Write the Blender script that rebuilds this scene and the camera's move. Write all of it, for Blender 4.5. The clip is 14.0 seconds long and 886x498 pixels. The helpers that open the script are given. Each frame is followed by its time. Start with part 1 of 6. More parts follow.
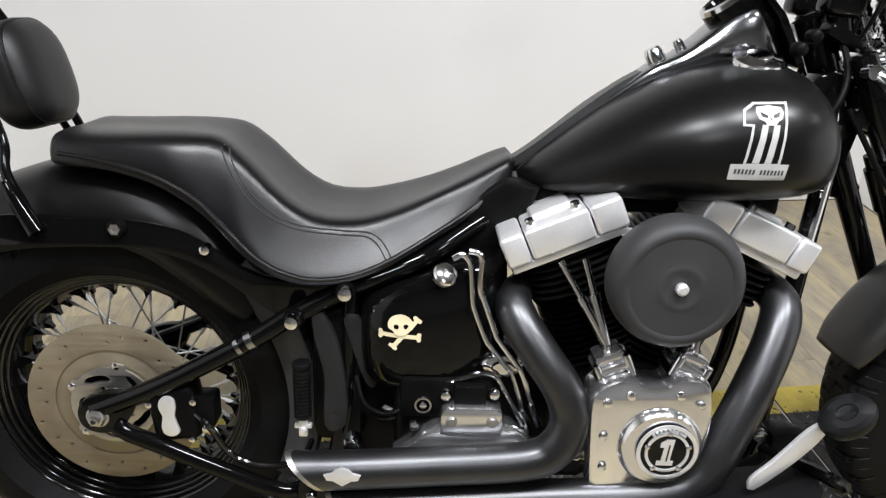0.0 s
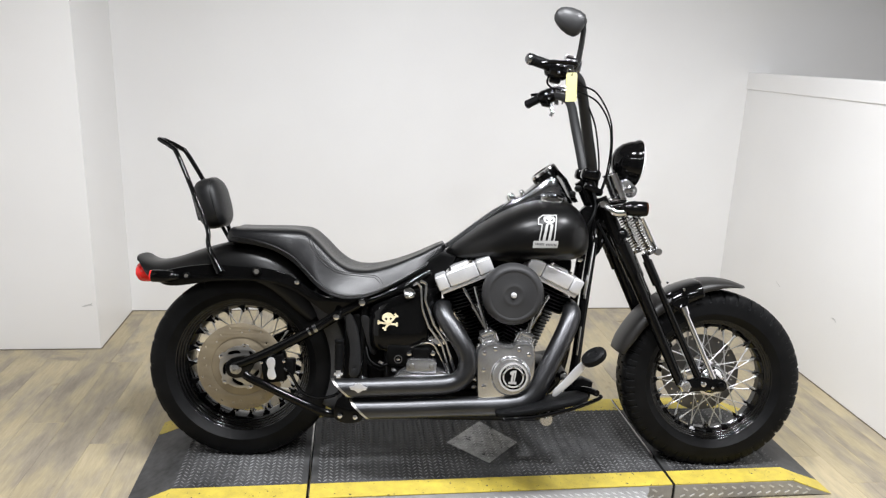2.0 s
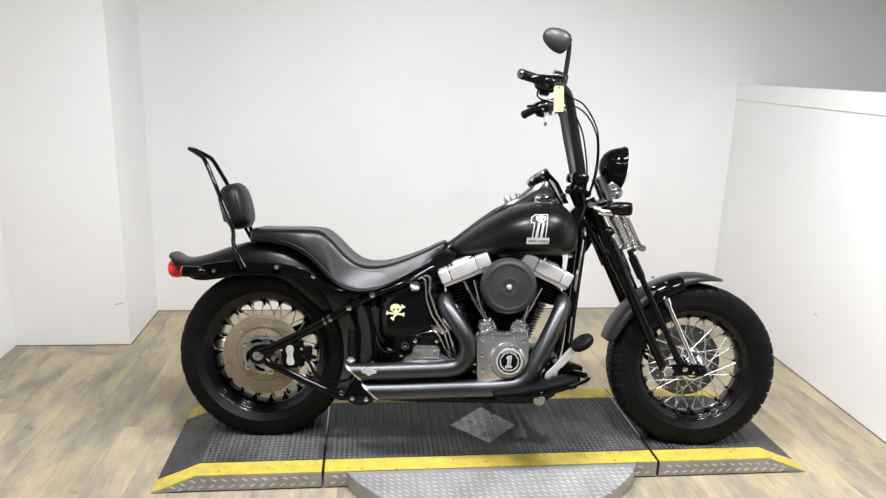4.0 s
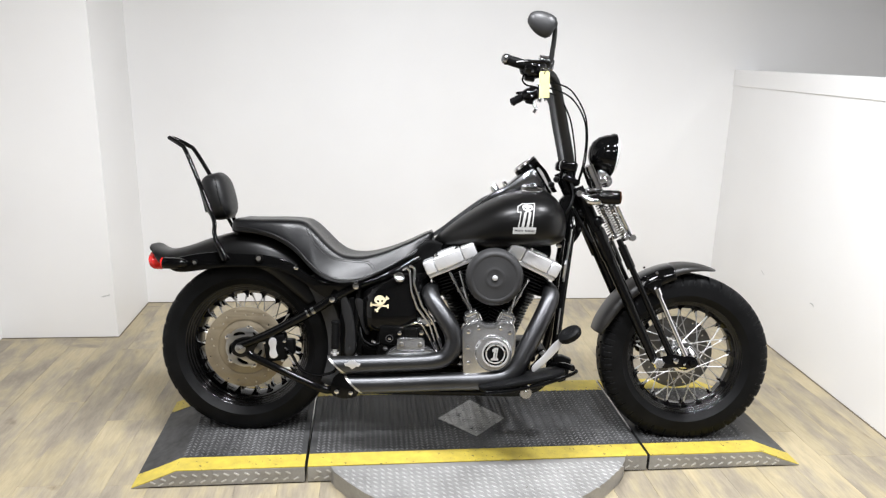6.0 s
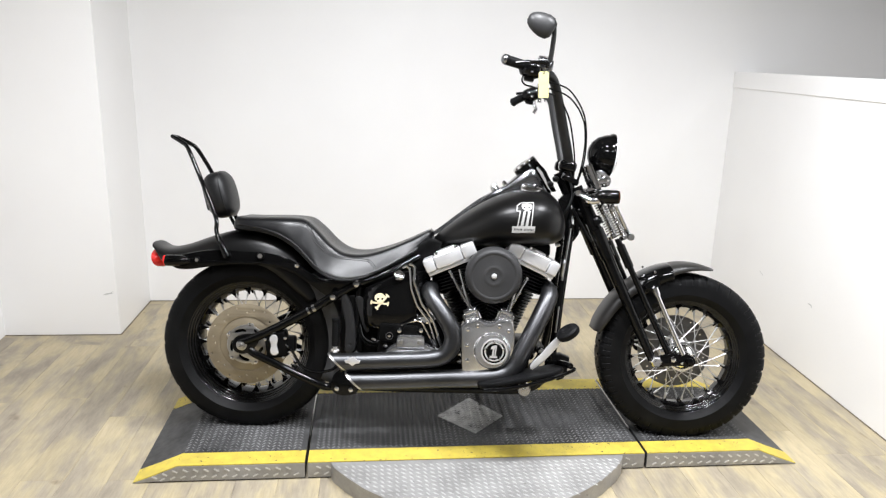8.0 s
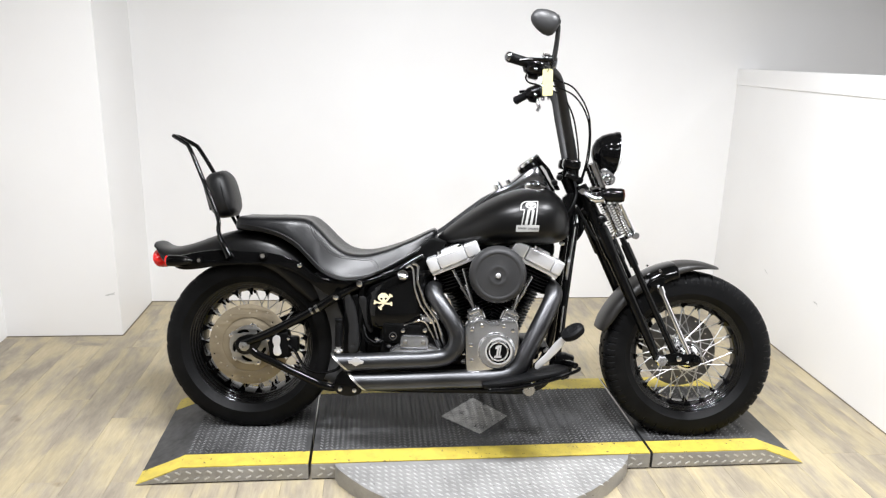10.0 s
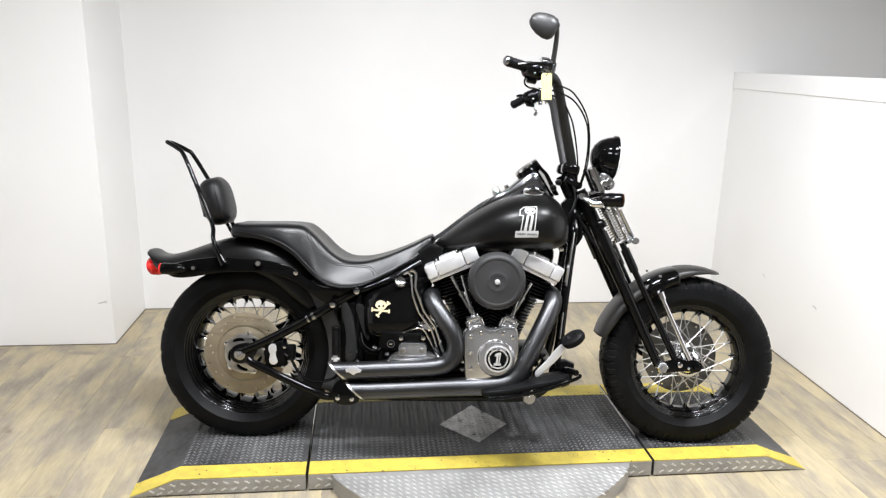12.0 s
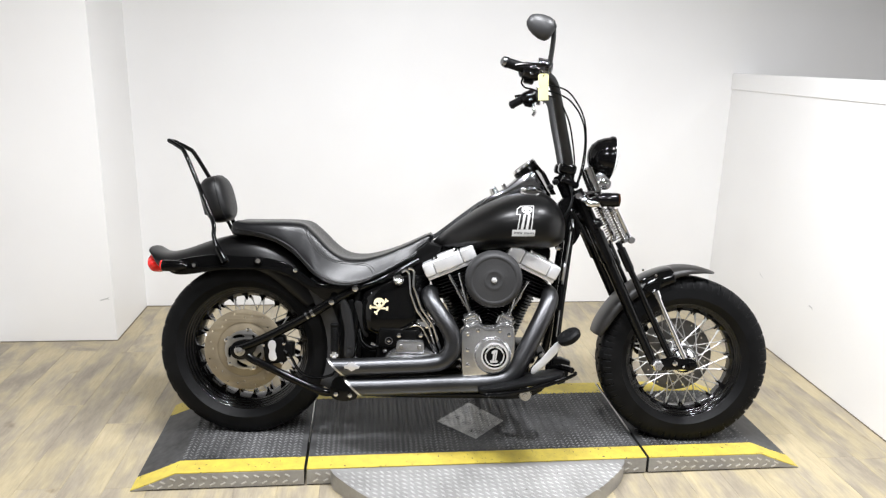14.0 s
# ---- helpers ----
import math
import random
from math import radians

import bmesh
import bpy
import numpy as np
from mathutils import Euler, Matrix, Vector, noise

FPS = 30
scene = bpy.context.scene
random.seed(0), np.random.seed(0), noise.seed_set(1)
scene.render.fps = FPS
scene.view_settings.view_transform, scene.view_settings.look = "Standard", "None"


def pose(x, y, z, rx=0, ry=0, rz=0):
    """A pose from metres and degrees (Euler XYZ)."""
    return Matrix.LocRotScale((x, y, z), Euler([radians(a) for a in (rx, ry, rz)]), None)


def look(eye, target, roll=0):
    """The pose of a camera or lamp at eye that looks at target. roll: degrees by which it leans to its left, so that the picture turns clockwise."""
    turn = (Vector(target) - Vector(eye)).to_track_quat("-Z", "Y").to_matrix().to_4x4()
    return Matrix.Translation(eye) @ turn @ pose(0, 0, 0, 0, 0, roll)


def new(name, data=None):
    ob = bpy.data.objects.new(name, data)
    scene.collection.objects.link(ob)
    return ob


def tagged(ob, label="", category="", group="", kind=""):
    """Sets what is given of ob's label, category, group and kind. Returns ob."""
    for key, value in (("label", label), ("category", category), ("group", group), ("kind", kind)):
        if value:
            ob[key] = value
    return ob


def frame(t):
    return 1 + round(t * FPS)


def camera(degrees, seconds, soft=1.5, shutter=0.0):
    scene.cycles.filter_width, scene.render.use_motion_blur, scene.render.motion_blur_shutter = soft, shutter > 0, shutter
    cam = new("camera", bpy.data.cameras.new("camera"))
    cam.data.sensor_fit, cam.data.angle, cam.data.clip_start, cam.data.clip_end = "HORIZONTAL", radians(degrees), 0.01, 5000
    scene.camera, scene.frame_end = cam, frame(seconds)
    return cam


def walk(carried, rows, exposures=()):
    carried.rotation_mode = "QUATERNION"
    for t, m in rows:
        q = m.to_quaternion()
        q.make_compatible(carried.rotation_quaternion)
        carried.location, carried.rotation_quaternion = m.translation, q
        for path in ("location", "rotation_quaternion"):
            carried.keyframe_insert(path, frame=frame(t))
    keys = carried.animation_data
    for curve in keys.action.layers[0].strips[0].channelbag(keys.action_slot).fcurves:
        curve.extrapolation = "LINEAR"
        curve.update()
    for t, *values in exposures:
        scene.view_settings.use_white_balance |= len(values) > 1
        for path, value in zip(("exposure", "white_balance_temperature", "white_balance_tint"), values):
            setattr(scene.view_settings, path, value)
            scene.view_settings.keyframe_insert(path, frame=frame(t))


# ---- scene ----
cam = camera(62.8, 14.0, soft=1.3)
PATH = [
    (0, (0.446, -1.143, 1.277), (0.686, 0.607, 0.339), 1.9),
    (0.5, (0.421, -1.51, 1.354), (0.742, 0.292, 0.548), 4.0),
    (1, (0.469, -1.93, 1.428), (0.702, -0.08, 0.704), 2.0),
    (1.5, (0.382, -2.257, 1.473), (0.648, -0.369, 0.868), 1.6),
    (2, (0.385, -2.488, 1.503), (0.639, -0.576, 0.975), 2.3),
    (2.5, (0.428, -2.662, 1.514), (0.639, -0.745, 0.983), 2.4),
    (3, (0.36, -2.748, 1.516), (0.579, -0.824, 1.014), 2.0),
    (3.2, (0.352, -2.769, 1.521), (0.581, -0.845, 1.025), 1.7),
    (5.3, (0.469, -2.703, 1.507), (0.659, -0.779, 0.994), 1.6),
    (5.5, (0.46, -2.701, 1.507), (0.648, -0.781, 0.98), 1.5),
    (6, (0.467, -2.702, 1.505), (0.676, -0.783, 0.981), 1.5),
    (6.5, (0.463, -2.704, 1.505), (0.667, -0.783, 0.987), 1.7),
    (7, (0.464, -2.71, 1.503), (0.662, -0.786, 0.994), 2.0),
    (7.5, (0.463, -2.716, 1.499), (0.669, -0.796, 0.978), 2.0),
    (8, (0.472, -2.729, 1.499), (0.676, -0.808, 0.98), 1.7),
    (8.2, (0.483, -2.736, 1.505), (0.674, -0.813, 0.99), 1.6),
    (10.5, (0.459, -2.697, 1.493), (0.667, -0.777, 0.971), 1.4),
    (11, (0.455, -2.683, 1.495), (0.673, -0.764, 0.976), 1.4),
    (11.5, (0.452, -2.677, 1.493), (0.675, -0.757, 0.978), 1.4),
    (12, (0.451, -2.675, 1.494), (0.67, -0.754, 0.984), 1.3),
    (12.5, (0.45, -2.679, 1.489), (0.66, -0.756, 0.981), 1.3),
    (13, (0.448, -2.685, 1.492), (0.66, -0.763, 0.98), 1.4),
    (13.5, (0.454, -2.699, 1.496), (0.667, -0.775, 0.993), 1.4),
    (14, (0.464, -2.707, 1.497), (0.677, -0.785, 0.986), 1.5),
]
EXPOSURES = [(0.0, -0.06), (1.0, 0.0), (2.0, 0.02), (3.2, 0.08), (5.3, 0.16), (6.5, 0.19), (8.2, 0.27), (10.5, 0.32), (12.5, 0.30), (14.0, 0.30)]
walk(cam, [(t, look(eye, target, roll)) for t, eye, target, roll in PATH], EXPOSURES)

# ---- light ----
world = bpy.data.worlds.new("room_air")
scene.world = world
world.use_nodes = True
world.node_tree.nodes["Background"].inputs[0].default_value = (0.8, 0.85, 1.0, 1)
world.node_tree.nodes["Background"].inputs[1].default_value = 0.01


def area_lamp(name, x, y, z, w, d, watts, colour, tilt=0.0):
    data = bpy.data.lights.new(name, "AREA")
    data.shape, data.size, data.size_y, data.energy, data.color = "ELLIPSE", w, d, watts, colour
    lamp = new(name, data)
    lamp.matrix_world = pose(x, y, z, tilt)
    return lamp


for x, watts in ((0.15, 40), (0.95, 36), (1.8, 42), (3.4, 10)):
    area_lamp("ceiling_light", x, -0.7, 2.52, 0.32, 0.32, watts, (0.945, 0.96, 1.0))
for x in (0.0, 1.5):
    area_lamp("ceiling_light_back", x, -2.0, 2.6, 0.32, 0.32, 22, (0.945, 0.96, 1.0))


# ---- materials ----
def surf(name, base, dark, rough, metal=0.0, scale=6.0, fine=180.0, bump=0.05, rvar=0.08, coat=0.0, spread=0.0, stretch=(1, 1, 1), spec=0.5, chips=None, chip_scale=45.0, chip_edge=0.66):
    """A surface with cloudy and fine variation of colour, gloss and relief."""
    m = bpy.data.materials.new(name)
    m.use_nodes = True
    n, ln = m.node_tree.nodes, m.node_tree.links
    b = n["Principled BSDF"]
    tc, mp = n.new("ShaderNodeTexCoord"), n.new("ShaderNodeMapping")
    mp.inputs["Scale"].default_value = stretch
    ln.new(tc.outputs["Object"], mp.inputs["Vector"])
    big, small = n.new("ShaderNodeTexNoise"), n.new("ShaderNodeTexNoise")
    big.inputs["Scale"].default_value, big.inputs["Detail"].default_value = scale, 5
    small.inputs["Scale"].default_value, small.inputs["Detail"].default_value = fine, 3
    ln.new(mp.outputs["Vector"], big.inputs["Vector"])
    ln.new(mp.outputs["Vector"], small.inputs["Vector"])
    both = n.new("ShaderNodeMath")
    both.operation = "MULTIPLY_ADD"
    ln.new(small.outputs["Fac"], both.inputs[0])
    both.inputs[1].default_value = 0.35
    ln.new(big.outputs["Fac"], both.inputs[2])
    ramp = n.new("ShaderNodeMapRange")
    ramp.inputs["From Min"].default_value, ramp.inputs["From Max"].default_value = 0.45, 0.9
    ln.new(both.outputs[0], ramp.inputs["Value"])
    mix = n.new("ShaderNodeMix")
    mix.data_type = "RGBA"
    mix.inputs["A"].default_value, mix.inputs["B"].default_value = (*dark, 1), (*base, 1)
    ln.new(ramp.outputs["Result"], mix.inputs["Factor"])
    colour = mix.outputs["Result"]
    if chips:
        spot, edge, wear = n.new("ShaderNodeTexNoise"), n.new("ShaderNodeMapRange"), n.new("ShaderNodeMix")
        spot.inputs["Scale"].default_value, spot.inputs["Detail"].default_value, spot.inputs["Roughness"].default_value = chip_scale, 6, 0.62
        ln.new(mp.outputs["Vector"], spot.inputs["Vector"])
        edge.inputs["From Min"].default_value, edge.inputs["From Max"].default_value = chip_edge, chip_edge + 0.03
        ln.new(spot.outputs["Fac"], edge.inputs["Value"])
        wear.data_type = "RGBA"
        wear.inputs["B"].default_value = (*chips, 1)
        ln.new(edge.outputs["Result"], wear.inputs["Factor"])
        ln.new(colour, wear.inputs["A"])
        colour = wear.outputs["Result"]
    if spread:
        info, hsv = n.new("ShaderNodeObjectInfo"), n.new("ShaderNodeHueSaturation")
        val = n.new("ShaderNodeMapRange")
        val.inputs["To Min"].default_value, val.inputs["To Max"].default_value = 1 - spread, 1 + spread
        ln.new(info.outputs["Random"], val.inputs["Value"])
        ln.new(val.outputs["Result"], hsv.inputs["Value"])
        ln.new(colour, hsv.inputs["Color"])
        colour = hsv.outputs["Color"]
    ln.new(colour, b.inputs["Base Color"])
    rr = n.new("ShaderNodeMapRange")
    rr.inputs["To Min"].default_value, rr.inputs["To Max"].default_value = max(0.02, rough - rvar), min(1, rough + rvar)
    ln.new(both.outputs[0], rr.inputs["Value"])
    ln.new(rr.outputs["Result"], b.inputs["Roughness"])
    b.inputs["Metallic"].default_value = metal
    b.inputs["Coat Weight"].default_value = coat
    b.inputs["Coat Roughness"].default_value = 0.06
    b.inputs["Specular IOR Level"].default_value = spec
    if bump:
        bp = n.new("ShaderNodeBump")
        bp.inputs["Strength"].default_value, bp.inputs["Distance"].default_value = bump, 0.003
        ln.new(small.outputs["Fac"], bp.inputs["Height"])
        ln.new(bp.outputs["Normal"], b.inputs["Normal"])
    return m


def planked():
    """Weathered oak-look planks: tan and grey streaks along the grain, knots and a tone of its own for each plank."""
    m = bpy.data.materials.new("floor_plank_oak")
    m.use_nodes = True
    n, ln = m.node_tree.nodes, m.node_tree.links
    b = n["Principled BSDF"]
    tc, info = n.new("ShaderNodeTexCoord"), n.new("ShaderNodeObjectInfo")
    shift = n.new("ShaderNodeVectorMath")
    shift.operation = "SCALE"
    shift.inputs[0].default_value = (13, 29, 7)
    ln.new(info.outputs["Random"], shift.inputs["Scale"])
    add = n.new("ShaderNodeVectorMath")
    ln.new(tc.outputs["Object"], add.inputs[0])
    ln.new(shift.outputs["Vector"], add.inputs[1])

    def grain(stretch, scale, detail, rough=0.55):
        mp, tex = n.new("ShaderNodeMapping"), n.new("ShaderNodeTexNoise")
        mp.inputs["Scale"].default_value = stretch
        ln.new(add.outputs["Vector"], mp.inputs["Vector"])
        ln.new(mp.outputs["Vector"], tex.inputs["Vector"])
        tex.inputs["Scale"].default_value, tex.inputs["Detail"].default_value, tex.inputs["Roughness"].default_value = scale, detail, rough
        return tex.outputs["Fac"]

    def ramp(value, stops):
        r = n.new("ShaderNodeValToRGB")
        while len(r.color_ramp.elements) < len(stops):
            r.color_ramp.elements.new(0.5)
        for e, (at, c) in zip(r.color_ramp.elements, stops):
            e.position, e.color = at, (*c, 1)
        ln.new(value, r.inputs["Fac"])
        return r.outputs["Color"]

    def mixed(kind, fac, x, y):
        k = n.new("ShaderNodeMix")
        k.data_type, k.blend_type = "RGBA", kind
        k.inputs["Factor"].default_value = fac
        ln.new(x, k.inputs["A"])
        ln.new(y, k.inputs["B"])
        return k.outputs["Result"]

    streak = ramp(grain((1.0, 0.30, 1), 9.0, 6, 0.62), [(0.30, (0.25, 0.215, 0.165)), (0.43, (0.335, 0.290, 0.215)), (0.51, (0.40, 0.340, 0.225)), (0.59, (0.455, 0.380, 0.232)), (0.72, (0.48, 0.405, 0.265))])
    fine = ramp(grain((1.0, 0.09, 1), 120, 4, 0.65), [(0.3, (0.84, 0.83, 0.82)), (0.7, (1.05, 1.05, 1.05))])
    knots = ramp(grain((1.0, 0.55, 1), 11, 3, 0.5), [(0.25, (0.55, 0.50, 0.45)), (0.33, (1, 1, 1))])
    colour = mixed("MULTIPLY", 0.85, mixed("MULTIPLY", 1.0, streak, fine), knots)
    tone = n.new("ShaderNodeMapRange")
    tone.inputs["To Min"].default_value, tone.inputs["To Max"].default_value = 0.92, 1.08
    ln.new(info.outputs["Random"], tone.inputs["Value"])
    hsv = n.new("ShaderNodeHueSaturation")
    ln.new(tone.outputs["Result"], hsv.inputs["Value"])
    hsv.inputs["Saturation"].default_value = 0.95
    ln.new(colour, hsv.inputs["Color"])
    ln.new(hsv.outputs["Color"], b.inputs["Base Color"])
    b.inputs["Roughness"].default_value, b.inputs["Specular IOR Level"].default_value = 0.42, 0.35
    bp = n.new("ShaderNodeBump")
    bp.inputs["Strength"].default_value, bp.inputs["Distance"].default_value = 0.12, 0.002
    ln.new(grain((1.0, 0.05, 1), 90, 3), bp.inputs["Height"])
    ln.new(bp.outputs["Normal"], b.inputs["Normal"])
    return m


WALL = surf("wall_white_paint", (0.88, 0.875, 0.865), (0.835, 0.825, 0.815), 0.34, scale=1.3, fine=240, bump=0.03)
# Greys of the unseen walls and ceiling, chosen for their bounce and reflections.
DIM = surf("unseen_wall_grey", (0.6, 0.6, 0.6), (0.5, 0.5, 0.5), 0.7, scale=1.5, fine=120)
CEIL = surf("ceiling_grey", (0.16, 0.16, 0.16), (0.12, 0.12, 0.12), 0.85, scale=2, fine=150, bump=0.05)
PLANK = planked()
SUBFLOOR = surf("floor_joint_dark", (0.16, 0.125, 0.085), (0.1, 0.08, 0.05), 0.8)
SCUFF = surf("wall_scuff_grey", (0.62, 0.62, 0.61), (0.50, 0.50, 0.49), 0.7, scale=30)
RUBBER = surf("tyre_rubber", (0.0062, 0.0063, 0.0067), (0.003, 0.0031, 0.0034), 0.42, scale=14, fine=420, bump=0.12, spec=0.10)
SATIN = surf("satin_black_paint", (0.0035, 0.0034, 0.0034), (0.0022, 0.0022, 0.0022), 0.30, scale=5, fine=500, bump=0.02, rvar=0.05, spec=0.27)
GLOSS = surf("gloss_black_paint", (0.003, 0.003, 0.0032), (0.002, 0.002, 0.002), 0.05, scale=7, fine=260, bump=0.008, rvar=0.03, spec=0.21)
RIMGLOSS = surf("rim_gloss_black", (0.003, 0.003, 0.0032), (0.002, 0.002, 0.002), 0.09, scale=7, fine=260, bump=0.008, rvar=0.03, spec=0.6)
BLACKMETAL = surf("black_powdercoat", (0.0045, 0.0045, 0.0045), (0.0025, 0.0025, 0.0025), 0.3, scale=18, fine=380, bump=0.06, spec=0.06)
VINYL = surf("seat_black_vinyl", (0.004, 0.004, 0.0046), (0.0028, 0.0028, 0.0032), 0.29, scale=9, fine=520, bump=0.12, rvar=0.07, spec=0.36)
PADVINYL = surf("pad_black_vinyl", (0.006, 0.006, 0.0063), (0.004, 0.004, 0.0043), 0.40, scale=9, fine=520, bump=0.12, spec=0.36)
THREAD = surf("seat_thread", (0.03, 0.03, 0.03), (0.015, 0.015, 0.015), 0.7)
CHROME = surf("chrome", (0.78, 0.78, 0.79), (0.68, 0.68, 0.69), 0.09, metal=1, scale=11, fine=220, bump=0.01, rvar=0.05)
ALU = surf("polished_aluminium", (0.80, 0.80, 0.81), (0.70, 0.70, 0.71), 0.13, metal=0.95, scale=9, fine=420, bump=0.012, rvar=0.05)
CASTALU = surf("satin_aluminium", (0.86, 0.86, 0.87), (0.74, 0.74, 0.75), 0.31, metal=0.68, scale=16, fine=300, bump=0.04, rvar=0.1)
PIPE = surf("exhaust_satin_grey", (0.088, 0.089, 0.093), (0.062, 0.063, 0.066), 0.34, metal=0.95, scale=7, fine=300, bump=0.03)
WRINKLE = surf("filter_cover_grey", (0.029, 0.029, 0.030), (0.022, 0.022, 0.023), 0.48, scale=12, fine=650, bump=0.2, spec=0.3)
BARGREY = surf("bar_matte_black", (0.019, 0.019, 0.0195), (0.013, 0.013, 0.0135), 0.42, scale=12, fine=500, bump=0.04, spec=0.22)
MIRRORGREY = surf("mirror_shell_grey", (0.022, 0.022, 0.0225), (0.016, 0.016, 0.0165), 0.36, scale=12, fine=500, bump=0.04, spec=0.35)
# Black lifted to grey-brown: reflected wall and lamps put into the fender's colour.
FENDERGREY = surf("fender_sheen_matte", (0.021, 0.0195, 0.018), (0.014, 0.0132, 0.0125), 0.36, scale=7, fine=400, bump=0.03, spec=0.32)
GUARD = surf("mudguard_grey_plastic", (0.055, 0.055, 0.056), (0.04, 0.04, 0.041), 0.5, scale=10, fine=300, bump=0.08, spec=0.3)
BRONZE = surf("disc_worn_steel", (0.34, 0.29, 0.205), (0.24, 0.2, 0.142), 0.5, metal=0.75, scale=14, fine=300, bump=0.04)
STEEL = surf("brushed_steel", (0.55, 0.54, 0.52), (0.40, 0.39, 0.38), 0.34, metal=1, scale=18, fine=340, bump=0.05)
DARKSTEEL = surf("disc_dark_steel", (0.20, 0.195, 0.185), (0.13, 0.127, 0.12), 0.42, metal=0.85, scale=16, fine=320, bump=0.04)
REDLENS = surf("red_lens", (0.8, 0.014, 0.012), (0.65, 0.008, 0.008), 0.2)
AMBER = surf("amber_smoked_lens", (0.05, 0.016, 0.005), (0.03, 0.01, 0.004), 0.15)
WHITE = surf("white_vinyl_print", (0.38, 0.38, 0.37), (0.32, 0.32, 0.31), 0.45, scale=20)
CREAM = surf("cream_sticker", (0.8, 0.72, 0.5), (0.7, 0.6, 0.38), 0.35, scale=20)
TAGYELLOW = surf("tag_pale_yellow", (0.62, 0.59, 0.30), (0.54, 0.51, 0.24), 0.5, scale=25)
YELLOW = surf("safety_yellow_paint", (0.62, 0.49, 0.07), (0.45, 0.35, 0.06), 0.5, scale=26, fine=160, bump=0.08, chips=(0.05, 0.045, 0.03), chip_scale=55, chip_edge=0.635)
TREADBLACK = surf("lift_deck_black", (0.10, 0.10, 0.101), (0.004, 0.004, 0.0042), 0.45, scale=3.0, fine=40, bump=0.12, spec=0.2)
DARKCHROME = surf("dark_chrome", (0.34, 0.345, 0.36), (0.24, 0.245, 0.26), 0.16, metal=1, scale=11, fine=220, bump=0.01, rvar=0.06)
SPOKE = surf("spoke_steel", (0.62, 0.62, 0.62), (0.5, 0.5, 0.5), 0.42, metal=0.9)
TREADMARK = surf("treadplate_marks", (0.72, 0.72, 0.71), (0.5, 0.5, 0.49), 0.3, metal=0.5, scale=9)
TREADTOP = surf("lift_tread_worn", (0.30, 0.30, 0.302), (0.04, 0.04, 0.041), 0.34, scale=4, fine=60)
TREADPLATE = surf("bare_treadplate", (0.43, 0.425, 0.415), (0.29, 0.285, 0.275), 0.36, metal=0.4, scale=9, fine=90, bump=0.06, chips=(0.16, 0.145, 0.125), chip_scale=30, chip_edge=0.67)
WORNPLATE = surf("worn_treadplate", (0.50, 0.50, 0.49), (0.20, 0.197, 0.19), 0.38, metal=0.4, scale=24, fine=140, bump=0.08, chips=(0.03, 0.03, 0.03), chip_scale=40, chip_edge=0.6)
GLASS = surf("headlamp_glass", (0.86, 0.88, 0.9), (0.8, 0.82, 0.84), 0.08, scale=20, bump=0.0)


# ---- shaping helpers ----
AX = Matrix.Rotation(radians(90), 4, "X")


def spline(pts, sub=6, loop=False):
    """A smooth line through points."""
    p = [Vector(q) for q in pts]
    n, out = len(p), []
    if n < 3:
        return p
    for i in range(n if loop else n - 1):
        a, b, c, d = (p[(i + k) % n] if loop else p[min(max(i + k, 0), n - 1)] for k in (-1, 0, 1, 2))
        for j in range(sub):
            t = j / sub
            out.append(0.5 * ((2 * b) + (c - a) * t + (2 * a - 5 * b + 4 * c - d) * t * t + (3 * b - a - 3 * c + d) * t ** 3))
    return out if loop else out + [p[-1]]


def tube(bm, pts, r, n=10, sub=6, caps=True, sub_loop=False):
    """A round bar along a smooth line; r is one radius, or several spaced evenly along it."""
    line = spline(pts, sub)
    radii = r if isinstance(r, (tuple, list)) else (r, r)
    rings, up = [], None
    for i, q in enumerate(line):
        ahead = (line[min(i + 1, len(line) - 1)] - line[max(i - 1, 0)]).normalized()
        if up is None:
            up = ahead.orthogonal().normalized()
        up = (up - ahead * up.dot(ahead)).normalized()
        side = ahead.cross(up)
        f = i / max(1, len(line) - 1)
        rad = float(np.interp(f, np.linspace(0, 1, len(radii)), radii))
        rings.append([bm.verts.new(q + (up * math.cos(2 * math.pi * k / n) + side * math.sin(2 * math.pi * k / n)) * rad) for k in range(n)])
    for a, b in zip(rings, rings[1:]):
        for k in range(n):
            bm.faces.new((a[k], a[(k + 1) % n], b[(k + 1) % n], b[k]))
    if caps:
        bm.faces.new(rings[0][::-1])
        bm.faces.new(rings[-1])
    return bm


def lathe(bm, profile, m=Matrix(), n=32, closed=False):
    """Turns a profile of (radius, height) round the local z axis."""
    rings = []
    for r, h in profile:
        if r < 1e-5:
            rings.append([bm.verts.new(m @ Vector((0, 0, h)))] * n)
        else:
            rings.append([bm.verts.new(m @ Vector((r * math.cos(2 * math.pi * k / n), r * math.sin(2 * math.pi * k / n), h))) for k in range(n)])
    pairs = list(zip(rings, rings[1:])) + ([(rings[-1], rings[0])] if closed else [])
    for a, b in pairs:
        for k in range(n):
            quad = []
            for v in (a[k], a[(k + 1) % n], b[(k + 1) % n], b[k]):
                if v not in quad:
                    quad.append(v)
            if len(quad) > 2:
                bm.faces.new(quad)
    return bm


def box(bm, centre, size, m=Matrix(), bevel=0.004, seg=2):
    """A block with rounded edges; m turns it about its centre."""
    made = bmesh.ops.create_cube(bm, size=1, matrix=Matrix.Translation(centre) @ m @ Matrix.Diagonal((*size, 1)))
    if bevel:
        edges = {e for v in made["verts"] for e in v.link_edges}
        bmesh.ops.bevel(bm, geom=list(edges), offset=bevel, segments=seg, affect="EDGES", profile=0.5)
    return bm


